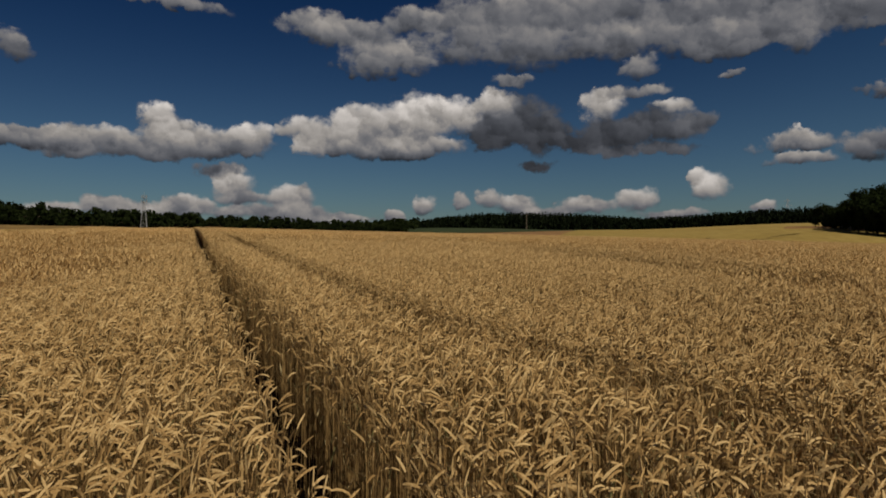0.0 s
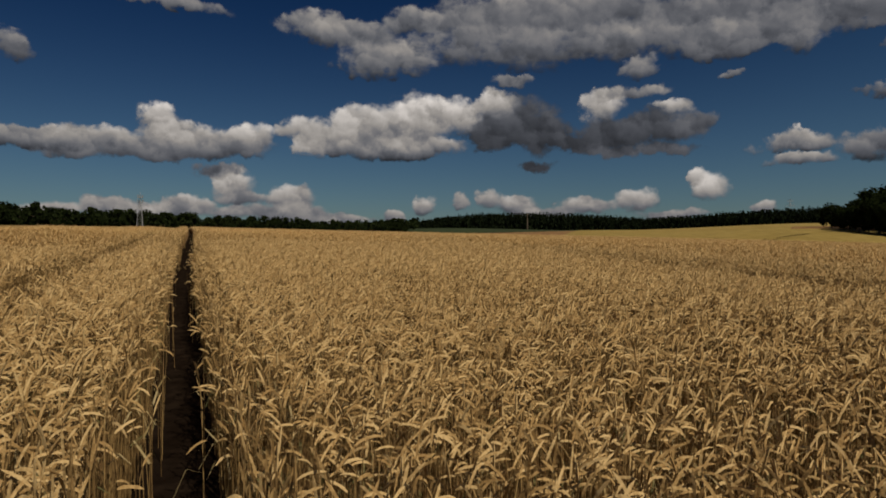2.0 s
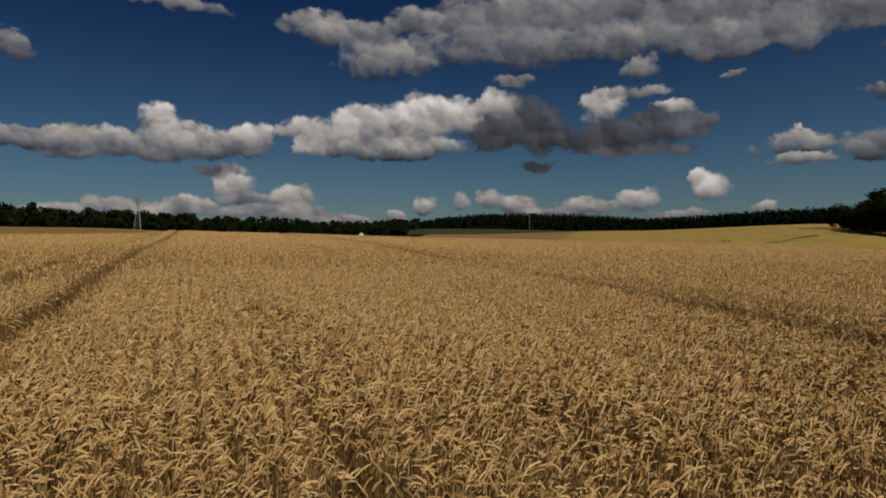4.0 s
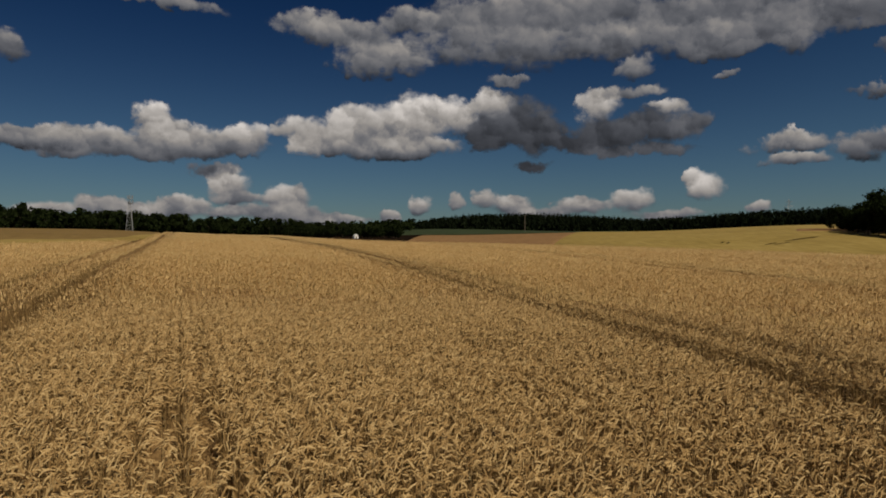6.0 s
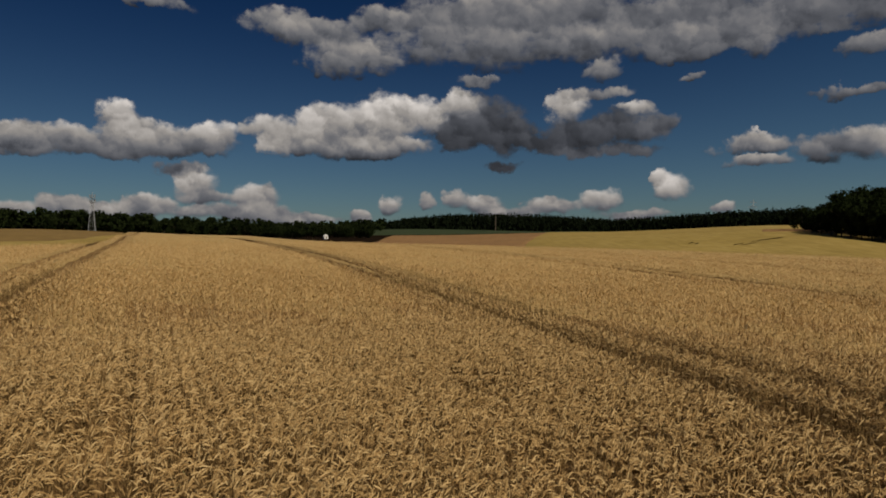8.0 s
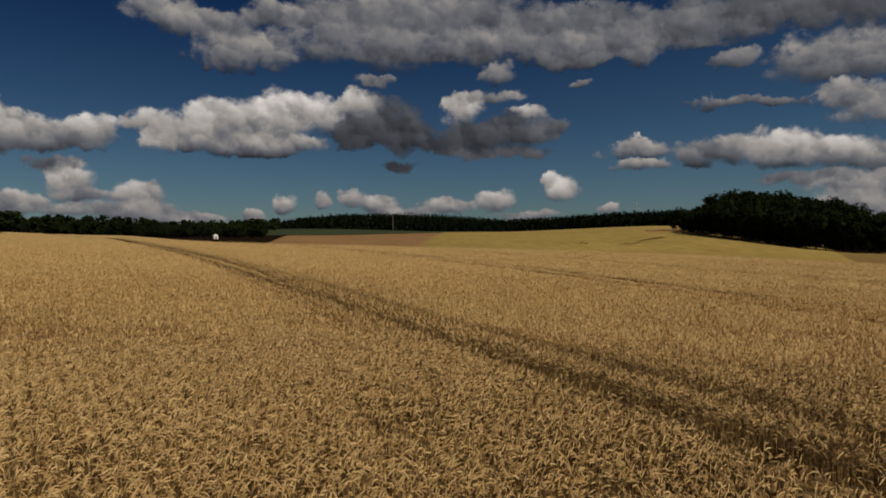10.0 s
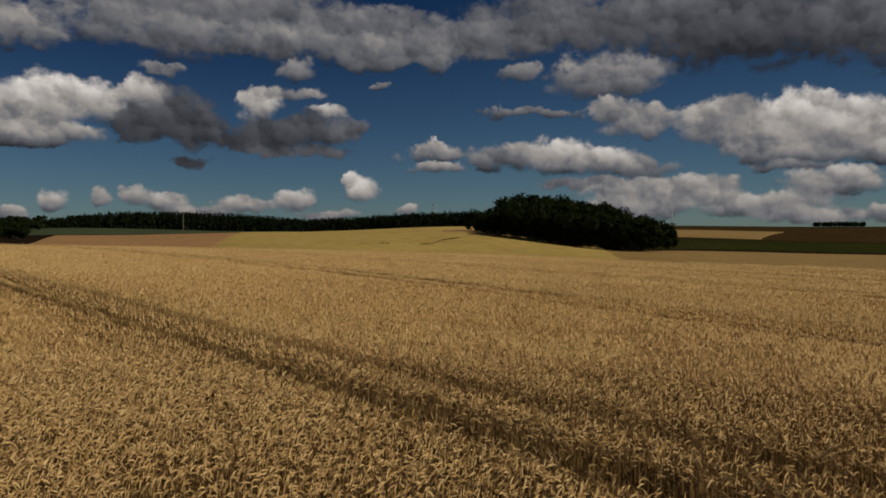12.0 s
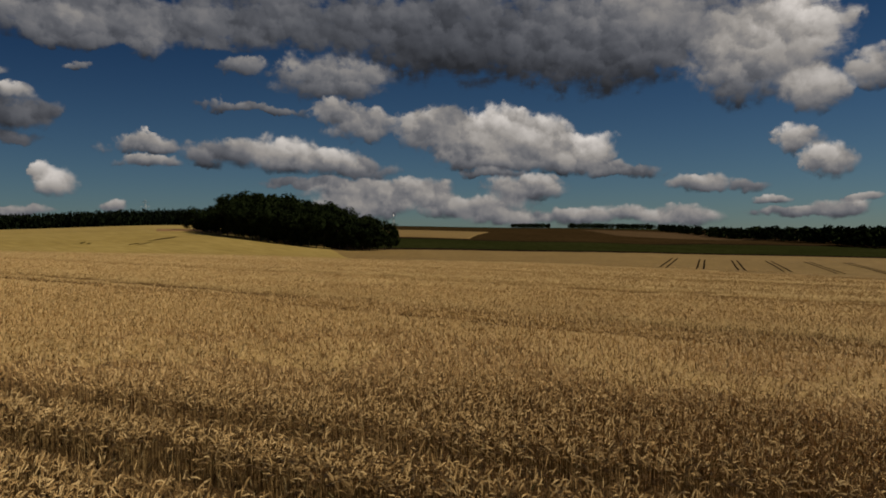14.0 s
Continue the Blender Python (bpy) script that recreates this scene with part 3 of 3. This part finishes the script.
        return tuple(grab(i, c) * (1 - w) + grab(i + 1, c) * w for c in range(3))

    if stem_rings:
        wide = 0.0026 * thick
        levels = [ring(np.tan(lean) * stem_from, stem_from, lean, wide, 2), ring(np.tan(lean) * stem_top, stem_top, lean, wide * 0.9, 2)]
        if stem_rings > 2:
            levels.append(ring(*on_arc(split), wide * 0.8, 2))
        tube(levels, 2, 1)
    shape = {5: [0.5, 1.0, 0.85, 0.95, 0.25], 3: [0.65, 1.0, 0.25], 2: [0.9, 0.6], 4: [0.5, 1.0, 0.9, 0.25]}[rings]
    girth = rng.normal(0.0085, 0.001, n) * thick
    levels = []
    for i in range(rings):
        r, z, angle = on_arc(np.minimum(split + (steps - split) * i / (rings - 1), steps - 1e-3))
        levels.append(ring(r, z, angle, girth * shape[i], sides, 0.8))
    tube(levels, sides, 0)
    if leaf_share:
        pick = np.nonzero(rng.random(n) < leaf_share)[0]
        m = len(pick)
        turn = rng.uniform(0, 2 * np.pi, m)
        c, s = np.cos(turn), np.sin(turn)
        z0 = tall[pick] * rng.uniform(0.35, 0.8, m)
        long, wide = rng.uniform(0.10, 0.2, m), rng.uniform(0.004, 0.008, m)
        drop = rng.uniform(-0.4, 0.6, m)
        px, py, pg = x[pick], y[pick], g[pick]
        base = np.tan(lean[pick]) * z0
        bx, by = px + base * ca[pick], py + base * sa[pick]
        rows = []
        for f, zz in ((0.0, 0.0), (0.55, 0.35), (1.0, 0.0)):
            reach, z = long * f * 0.8, z0 + long * (zz - drop * f * f)
            for sgn in (-1, 1):
                w = sgn * wide * (1 - 0.75 * f)
                rows.append(np.stack([bx + reach * c - w * s, by + reach * s + w * c, pg + np.maximum(z, 0.05)], -1))
        pts.append(np.stack(rows, 1).reshape(-1, 3))
        one = np.array([[0, 1, 3, 2], [2, 3, 5, 4]])
        quads.append((one[None] + (count + np.arange(m) * 6)[:, None, None]).reshape(-1, 4))
        which.append(np.full(m * 2, 2))
        count += m * 6
    return np.concatenate(pts), np.concatenate(quads), np.concatenate(which)


def crop(name, label, spots, **how):
    P, Q, W = stalks(*spots, **how)
    ob = new(name, mesh_of(name, P, Q, [EAR, SHADED_STRAW, LEAF_DRY], W))
    tagged(ob, label, "wheat", kind="stuff")


low = sow(740, (-5.2, 5.2, 0, 18), lambda d: 1.0 + 0 * d)
keep = near_strip(*low[:2])
crop("wheat_stalks", "ripe golden wheat ears nodding on dry straw", [p[keep] for p in low], rings=5, sides=3, stem_rings=3, leaf_share=0.25, thick=0.62, size=0.8)
side = sow(800, (-8, 12, 14.5, 31), lambda d: 1 - ease(d, 7, 10.5))
keep = ~near_strip(*side[:2])
crop("wheat_stalks", "ripe wheat with hooked ears above the straw", [p[keep] for p in side], rings=3, sides=3, stem_rings=2, leaf_share=0.05, thick=0.80, stem_from=0.25, size=0.78)
mid = sow(440, (-28, 32, 0, 48), lambda d: 1 - ease(d, 13, 30))
keep = ~near_strip(*mid[:2]) & ((path_far(*mid[:2]) > 8.5) | (mid[1] < 14.5))
mid = [p[keep] for p in mid]
edge_row = mid[2] < 0.3
crop("wheat_stalks", "ripe wheat standing along the wheel tracks", [p[edge_row] for p in mid], rings=4, sides=2, stem_rings=2, leaf_share=0.0, thick=1.0, stem_from=0.3, size=0.9)
crop("wheat_stalks", "dense ripe wheat with bent ears", [p[~edge_row] for p in mid], rings=4, sides=2, stem_rings=0, leaf_share=0.0, thick=1.25, size=0.92)
far_crop = sow(75, (-70, 80, 0, 110), lambda d: ease(d, 12, 26) * (1 - 0.85 * ease(d, 30, 75)), 0.06)
crop("wheat_stalks", "distant ripe wheat ears", far_crop, rings=2, sides=3, stem_rings=0, leaf_share=0.0, thick=1.35)


# ---- fields round about ----
def sheet(name, label, mat, az0, az1, near, distant, lift=0.35, cells=(60, 14), lean=(0.0, 0.0)):
    """A field laid on the land between two directions and two distances (numbers, or functions of the direction)."""
    s, t = np.meshgrid(np.linspace(0, 1, cells[0]), np.linspace(0, 1, cells[1]), indexing="ij")
    a = az0 + (az1 - az0) * s + (lean[0] + (lean[1] - lean[0]) * s) * t
    lo = near(a) if callable(near) else near
    hi = distant(a) if callable(distant) else distant
    d = lo + (hi - lo) * t
    x, y = at_polar(a, d)
    edge = (s == 0) | (s == 1) | (t == 0) | (t == 1)
    z = land(x, y) + np.where(edge, -0.1, lift)
    ob = new(name, mesh_of(name, np.stack([x, y, z], -1).reshape(-1, 3), grid_faces(*cells)[:, ::-1], [mat], smooth=True))
    return tagged(ob, label, "field", kind="structure")


sheet("grain_strip", "yellow strip of grain along the wheat", BARLEY, -75, -22.6, lambda a: field_edge(a) + 0.4, lambda a: np.minimum(field_edge(a) * 1.35 + 6, 400), lift=0.5, cells=(90, 8))
sheet("stubble_field", "brown stubble field on the crest", STUBBLE, -75, -21, lambda a: np.minimum(field_edge(a) * 1.35 + 6.5, 401), 470, cells=(90, 14))
barley = sheet("barley_field", "yellow ripening barley field on a slope", BARLEY, 8.5, 45, lambda a: field_edge(a) + 3, lambda a: np.interp(a, [8, 12, 34], [430, 452, 452]), lean=(3.0, -6.0))
sheet("brown_field", "brown harvested field in the valley", BROWN, -4.5, 9.0, 150, 425, lean=(3.0, 3.0))
sheet("green_field", "narrow green field below the woods", GREEN, -6.0, 16, 432, 690)
sheet("verge", "dry reddish grass verge beside the grove", BROWN, 28.0, 34.0, 322, 352, lift=0.6, cells=(20, 8))
FAR_EDGE = ([31, 44, 52, 62, 73, 86, 118], [255, 292, 303, 303, 345, 340, 330])
GREEN_EDGE = ([44, 52, 62, 68, 73, 86, 118], [400, 405, 405, 440, 510, 490, 480])


def far_edge(a):
    return np.interp(a, *FAR_EDGE)


def green_edge(a):
    return np.interp(a, *GREEN_EDGE)


gold = sheet("stubble_field", "golden stubble field beyond the wheat", STUBBLE, 31, 118, lambda a: field_edge(a) + 2.5, far_edge, lift=0.15)
sheet("green_field", "dark green field with cloud shade in its colour", SHADED_CROP, 44, 118, lambda a: far_edge(a) + 3, green_edge)
sheet("ploughed_field", "reddish brown ploughed field on the plateau, painted darker for cloud shade", SHADED_EARTH, 44, 118, lambda a: green_edge(a) + 3, 1000)
sheet("tan_field", "pale strip of cut grain on the plateau", STUBBLE, 44, 53.6, 425, 640, lift=0.8, lean=(0.0, 2.0))
sheet("harvested_field", "dull brown harvested field on the plateau", FALLOW, 66, 84, 590, 860, lift=0.8, lean=(-3.0, 4.0))
sheet("plateau_field", "dark green plateau at the skyline, cloud shade in its colour", SHADED_CROP, 40, 120, 1010, 2400)


def rut(field, az, far, heading, long, wide, lift):
    """A bare wheel rut across a field, from its middle's place, its heading and its length."""
    cx, cy = at_polar(az, far)
    t = np.linspace(-0.5, 0.5, 25) * long
    h = math.radians(heading)
    sway = 0.05 * np.sin(t * 0.11 + az)
    rows = []
    for s in (-wide / 2, wide / 2):
        x = cx + t * math.sin(h) + (s + sway) * math.cos(h)
        y = cy + t * math.cos(h) - (s + sway) * math.sin(h)
        rows.append(np.stack([x, y, land(x, y) + lift], -1))
    ob = new("wheel_rut", mesh_of("wheel_rut", np.stack(rows, 1).reshape(-1, 3), grid_faces(25, 2), [SHADED_SOIL], smooth=True))
    ob.parent = field
    return tagged(ob, "bare dark wheel rut")


for az in (69.4, 71.8, 74.5, 77.3, 80.3, 83.3):
    for off in (-0.22, 0.22):
        rut(gold, az + off, 238, 73.6, 80, 0.55, 0.21)
for az, far, heading, long in ((23.0, 236, 32, 9), (23.4, 233, 30, 7), (26.4, 236, 44, 10), (27.2, 239, 48, 12), (28.5, 262, 52, 24), (28.8, 268, 52, 20)):
    rut(barley, az, far, heading, long, 0.6, 0.44)


# ---- trees ----
def crown_mesh(seed, wide, tall, clumps, leaves, size, base):
    """A crown of rounded billows, each covered with leaf clumps that face outwards, over a dark inner mass."""
    r = np.random.default_rng(seed)
    half = np.array([wide / 2, wide / 2, (tall - base) / 2])
    middle = np.array([0, 0, base + half[2]])
    billows = 16
    k = np.arange(billows)
    up = 1 - 2 * (k + 0.5) / billows
    turn = k * 2.4 + seed
    v = np.stack([np.cos(turn) * np.sqrt(1 - up ** 2), np.sin(turn) * np.sqrt(1 - up ** 2), up], -1) + r.normal(0, 0.16, (billows, 3))
    heart = v * half * r.uniform(0.50, 0.74, (billows, 1)) + middle
    girth = wide * r.uniform(0.17, 0.27, billows)
    which = r.integers(0, billows, clumps)
    n = r.normal(size=(clumps, 3)) + 0.7 * v[which]
    n /= np.linalg.norm(n, axis=1)[:, None]
    inner = r.random(clumps) < 0.18
    reach = girth[which] * r.uniform(0.82, 1.05, clumps) * np.where(inner, 0.45, 1.0)
    c = heart[which] + n * reach[:, None]
    c[:, 2] = np.maximum(c[:, 2], base * 0.7)
    p = np.repeat(c, leaves, 0) + r.normal(0, wide * 0.022, (clumps * leaves, 3))
    m = len(p)
    out = np.repeat(n, leaves, 0) + r.normal(0, 0.45, (m, 3))
    out /= np.linalg.norm(out, axis=1)[:, None]
    a = np.cross(out, r.normal(size=(m, 3)))
    a /= np.linalg.norm(a, axis=1)[:, None]
    b = np.cross(out, a)
    s = (r.uniform(0.6, 1.3, m) * size * np.where(np.repeat(inner, leaves), 3.0, 1.0))[:, None]
    pts = np.stack([p - a * s, p + b * s * 0.75, p + a * s, p - b * s * 0.75], 1).reshape(-1, 3)
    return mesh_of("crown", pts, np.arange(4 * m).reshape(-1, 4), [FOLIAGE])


def tree(seed, wide, tall, clumps=420, leaves=9, size=0.42, base=2.0):
    top = new("tree")
    bm = bmesh.new()
    r = random.Random(seed)
    beam(bm, (0, 0, -0.5), (r.uniform(-0.3, 0.3), r.uniform(-0.3, 0.3), tall * 0.55), 0.38, 0.16, 8)
    for k in range(5):
        a = 2 * math.pi * k / 5 + r.uniform(-0.4, 0.4)
        z = tall * r.uniform(0.2, 0.5)
        beam(bm, (0, 0, z), (math.cos(a) * wide * 0.36, math.sin(a) * wide * 0.36, z + tall * r.uniform(0.12, 0.3)), 0.15, 0.04, 5)
    part("trunk", bm, BARK, top)
    crown = new("crown", crown_mesh(seed, wide, tall, clumps, leaves, size, base))
    crown.parent = top
    return tagged(top, "broad dark green deciduous tree in full leaf", "tree")


def plant(kinds, places, group, label):
    for k, (az, d, grow) in enumerate(places):
        m = Matrix.Translation(land_at(az, d)) @ pose(0, 0, 0, 0, 0, (k * 77) % 360)
        ob = copy_thing(kinds[k % len(kinds)], m)
        ob.scale = (grow, grow, grow * (0.94 + 0.03 * (k % 5)))
        tagged(ob, label, "tree", group)


kinds = [tree(3, 15, 19), tree(8, 17, 21, base=1.2), tree(15, 13, 18, base=1.0), tree(21, 18, 20, base=2.4)]
dice = random.Random(5)
# The grove stands as an oval copse on the slope.
spots = []
for k in range(64):
    u, v = dice.uniform(-1, 1), dice.uniform(-1, 1)
    if u * u + v * v < 1:
        az = 38.7 + 6.6 * u
        low = float(np.interp(u, [-1, -0.75, -0.5, 0, 0.4, 0.8, 1], [0.62, 0.9, 1.0, 1.0, 0.92, 0.72, 0.5]))
        spots.append((az, 312 - 2.6 * (az - 38.7) + 32 * v, low * dice.uniform(0.93, 1.07)))
for k in range(26):
    u = -1 + 2 * k / 25
    az = 38.8 + 7.9 * u
    spots.append((az, 312 - 2.6 * (az - 38.7) - 40 * math.sqrt(max(0, 1 - u * u)), dice.uniform(0.55, 0.8) * float(np.interp(u, [-1, -0.6, 0.7, 1], [0.68, 1.0, 1.0, 0.75]))))
plant(kinds, spots, "grove on the slope", "dark leafy tree of a dense grove")
# Trees along the lane behind the crest.
small_kinds = [tree(31, 14, 19, 260, 7, 0.6, 1.0), tree(38, 17, 18, 260, 7, 0.6, 0.8), tree(45, 14, 20, 260, 7, 0.55, 1.0)]
spots = []
for k in range(120):
    az = -41 + 37 * (k + dice.uniform(0, 1)) / 120
    d = np.interp(az, [-41, -25, -12, -4], [500, 500, 470, 520]) + dice.uniform(-20, 30)
    spots.append((az, float(d), float(np.interp(az, [-41, -30, -18, -10, -4], [0.97, 0.92, 0.78, 0.60, 0.40])) * dice.uniform(0.75, 1.1)))
plant(small_kinds, spots, "trees along the lane", "dark roadside tree behind the crest")
# Bushes and low trees fill the valley round the barn.
spots = [(dice.uniform(-13, -3.2), dice.uniform(335, 430), dice.uniform(0.26, 0.42)) for k in range(90)]
plant(small_kinds, spots, "bushes in the valley", "low dark bush in the valley by the barn")
for kind in kinds + small_kinds:
    for ob in (*kind.children, kind):
        bpy.data.objects.remove(ob)


def woods(name, label, spots, seed, conifer, tall):
    """A far wood as one mass of small ragged crowns."""
    r = np.random.default_rng(seed)
    pts = []
    for az, d, grow in spots:
        p = land_at(az, d)
        h = tall * grow * r.uniform(0.84, 1.0)
        leaves = 20 if conifer else 44
        f = r.uniform(0, 1, leaves)
        if conifer:
            f = np.sort(f)
            wide = h * 0.2 * (1 - f) + 0.3
            c = np.stack([r.normal(0, 0.5, leaves) * wide, r.normal(0, 0.5, leaves) * wide, f * h], -1)
            s = (0.7 + h * 0.075 * (1 - f))[:, None]
        else:
            c = r.normal(size=(leaves, 3))
            c /= np.linalg.norm(c, axis=1)[:, None]
            c = c * np.array([h * 0.36, h * 0.36, h * 0.42]) + np.array([0, 0, h * 0.55])
            s = np.full((leaves, 1), h * 0.15)
        c += np.array(p)
        a, b = r.normal(size=(leaves, 3)), r.normal(size=(leaves, 3))
        a /= np.linalg.norm(a, axis=1)[:, None]
        b /= np.linalg.norm(b, axis=1)[:, None]
        if conifer:
            a[:, 2] = np.abs(a[:, 2]) + 0.6
        pts.append(np.stack([c - a * s, c + b * s * 0.7, c + a * s, c - b * s * 0.7], 1).reshape(-1, 3))
    P = np.concatenate(pts)
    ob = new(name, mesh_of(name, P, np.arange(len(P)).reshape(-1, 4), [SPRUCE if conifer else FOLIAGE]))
    tagged(ob, label, "woods", kind="stuff")


# Height of the wood's skyline on the ridge, by direction.
SKYLINE = ([-9, -6, -4, 0, 4, 8, 13, 17, 21.5, 27.5, 36], [9, 11, 16, 25, 29.5, 30, 27, 22.5, 26, 31, 33])
spots = []
for k in range(4200):
    az, d = dice.uniform(-9, 36), dice.uniform(700, 820)
    room = float(np.interp(az, *SKYLINE)) - land_at(az, d).z
    spots.append((az, d, max(0.25, room / 20)))
woods("conifer_woods", "dark spruce wood on the ridge", spots, 4, True, 20)
spots = [(dice.uniform(-46, -2), dice.uniform(540, 640), dice.uniform(0.7, 1.1)) for k in range(420)]
woods("far_woods", "dark far wood behind the lane", spots, 6, False, 11)
spots = [(dice.uniform(57.5, 60.7), dice.uniform(1180, 1230), dice.uniform(0.8, 1.1)) for k in range(90)]
woods("far_copse", "small dark copse at the skyline", spots, 9, False, 8)
spots = [(dice.uniform(62.3, 70), dice.uniform(1150, 1200), dice.uniform(0.7, 1.2)) for k in range(200)]
woods("far_copse", "dark hedge of trees at the skyline", spots, 10, False, 8)
spots = []
for k in range(650):
    az = dice.uniform(69.5, 120)
    d = float(np.interp(az, [69, 74, 84, 120], [900, 640, 470, 420])) + dice.uniform(0, 60)
    spots.append((az, d, float(np.interp(az, [69, 74, 84, 120], [0.75, 0.85, 1.0, 1.0])) * dice.uniform(0.8, 1.05)))
woods("far_woods", "dark wood across the plateau", spots, 12, False, 13)


# ---- masts, poles and the barn ----
def mast(az, d, tall):
    top = new("radio_mast")
    top.location = land_at(az, d)
    legs = [(-2.6, -1.5), (2.6, -1.5), (0, 3.0)]
    for x, y in legs:
        bm = bmesh.new()
        beam(bm, (x, y, 0), (x * 0.25, y * 0.25, tall * 0.78), 0.17, 0.12, 6)
        part("leg", bm, STEEL, top)
    for k in range(7):
        z0, z1 = tall * 0.78 * k / 7, tall * 0.78 * (k + 1) / 7
        s0, s1 = 1 - 0.75 * k / 7, 1 - 0.75 * (k + 1) / 7
        bm = bmesh.new()
        for i in range(3):
            (x, y), (u, v) = legs[i], legs[(i + 1) % 3]
            beam(bm, (x * s0, y * s0, z0), (u * s1, v * s1, z1), 0.08)
            beam(bm, (x * s1, y * s1, z1), (u * s1, v * s1, z1), 0.08)
        part("bracing", bm, STEEL, top)
    for z, r in ((0.76, 1.6), (0.87, 1.4)):
        bm = bmesh.new()
        bmesh.ops.create_cone(bm, cap_ends=True, segments=12, radius1=r, radius2=r, depth=0.4, matrix=Matrix.Translation((0, 0, tall * z)))
        part("platform", bm, STEEL, top)
        for i in range(5):
            a = 2 * math.pi * i / 5
            bm = bmesh.new()
            x, y = math.cos(a) * (r + 0.2), math.sin(a) * (r + 0.2)
            box(bm, (x - 0.16, y - 0.16, tall * z), (x + 0.16, y + 0.16, tall * z + 2.0))
            part("antenna", bm, STEEL, top)
    bm = bmesh.new()
    beam(bm, (0, 0, tall * 0.76), (0, 0, tall), 0.2, 0.08, 6)
    part("spire", bm, STEEL, top)
    tagged(top, "grey steel lattice radio mast behind the trees", "mast")


def pylon(az, d, tall, arms):
    top = new("power_pylon")
    top.matrix_world = Matrix.Translation(land_at(az, d)) @ pose(0, 0, 0, 0, 0, -az)
    bm = bmesh.new()
    for x in (-1, 1):
        for y in (-1, 1):
            beam(bm, (x * 2.6, y * 2.6, 0), (x * 0.35, y * 0.35, tall), 0.22, 0.12)
    for k in range(8):
        z0, z1 = tall * k / 8, tall * (k + 1) / 8
        s0, s1 = 2.6 - 2.25 * k / 8, 2.6 - 2.25 * (k + 1) / 8
        for y in (-1, 1):
            beam(bm, (-s0, y * s0, z0), (s1, y * s1, z1), 0.1)
            beam(bm, (s0, y * s0, z0), (-s1, y * s1, z1), 0.1)
    part("tower", bm, STEEL, top)
    for z, w in arms:
        bm = bmesh.new()
        beam(bm, (-w, 0, tall * z), (w, 0, tall * z), 0.16)
        beam(bm, (-w, 0, tall * z), (0, 0, tall * z + 1.6), 0.1)
        beam(bm, (w, 0, tall * z), (0, 0, tall * z + 1.6), 0.1)
        part("crossarm", bm, STEEL, top)
    tagged(top, "thin steel lattice power pylon on the skyline", "pylon", "power line")


mast(-24.8, 478, 27)
pylon(27.7, 900, 30, ((0.72, 5.5), (0.9, 4.0)))
pylon(47.4, 1000, 21, ((0.75, 4.0), (0.92, 2.6)))

pole = new("utility_pole")
pole.location = land_at(7.3, 600)
bm = bmesh.new()
beam(bm, (0, 0, 0), (0, 0, 14.5), 0.32, 0.22, 8)
part("shaft", bm, TIMBER, pole)
bm = bmesh.new()
beam(bm, (-1.1, 0, 13.8), (1.1, 0, 13.8), 0.1)
part("crossarm", bm, TIMBER, pole)
tagged(pole, "grey wooden utility pole before the woods", "pole")

barn = new("barn")
barn.matrix_world = Matrix.Translation(land_at(-7.2, 318)) @ pose(0, 0, 0, 0, 0, 25) @ Matrix.Scale(0.42, 4)
bm = bmesh.new()
box(bm, (-2.2, -2.6, -1), (2.2, 2.6, 3.2))
part("wall", bm, RENDER_WHITE, barn)
bm = bmesh.new()
for y0, y1 in ((-2.9, 2.9),):
    v = [bm.verts.new(c) for c in ((-2.5, y0, 3.0), (2.5, y0, 3.0), (0, y0, 5.2), (-2.5, y1, 3.0), (2.5, y1, 3.0), (0, y1, 5.2))]
    for f in ((0, 1, 2), (5, 4, 3), (0, 3, 4, 1), (1, 4, 5, 2), (2, 5, 3, 0)):
        bm.faces.new([v[i] for i in f])
part("roof", bm, RENDER_WHITE, barn, "pale sheet-metal roof")
bm = bmesh.new()
box(bm, (-0.8, -2.66, -0.2), (0.8, -2.58, 2.4))
part("door", bm, TIMBER, barn)
tagged(barn, "small white barn among trees in the valley", "barn")
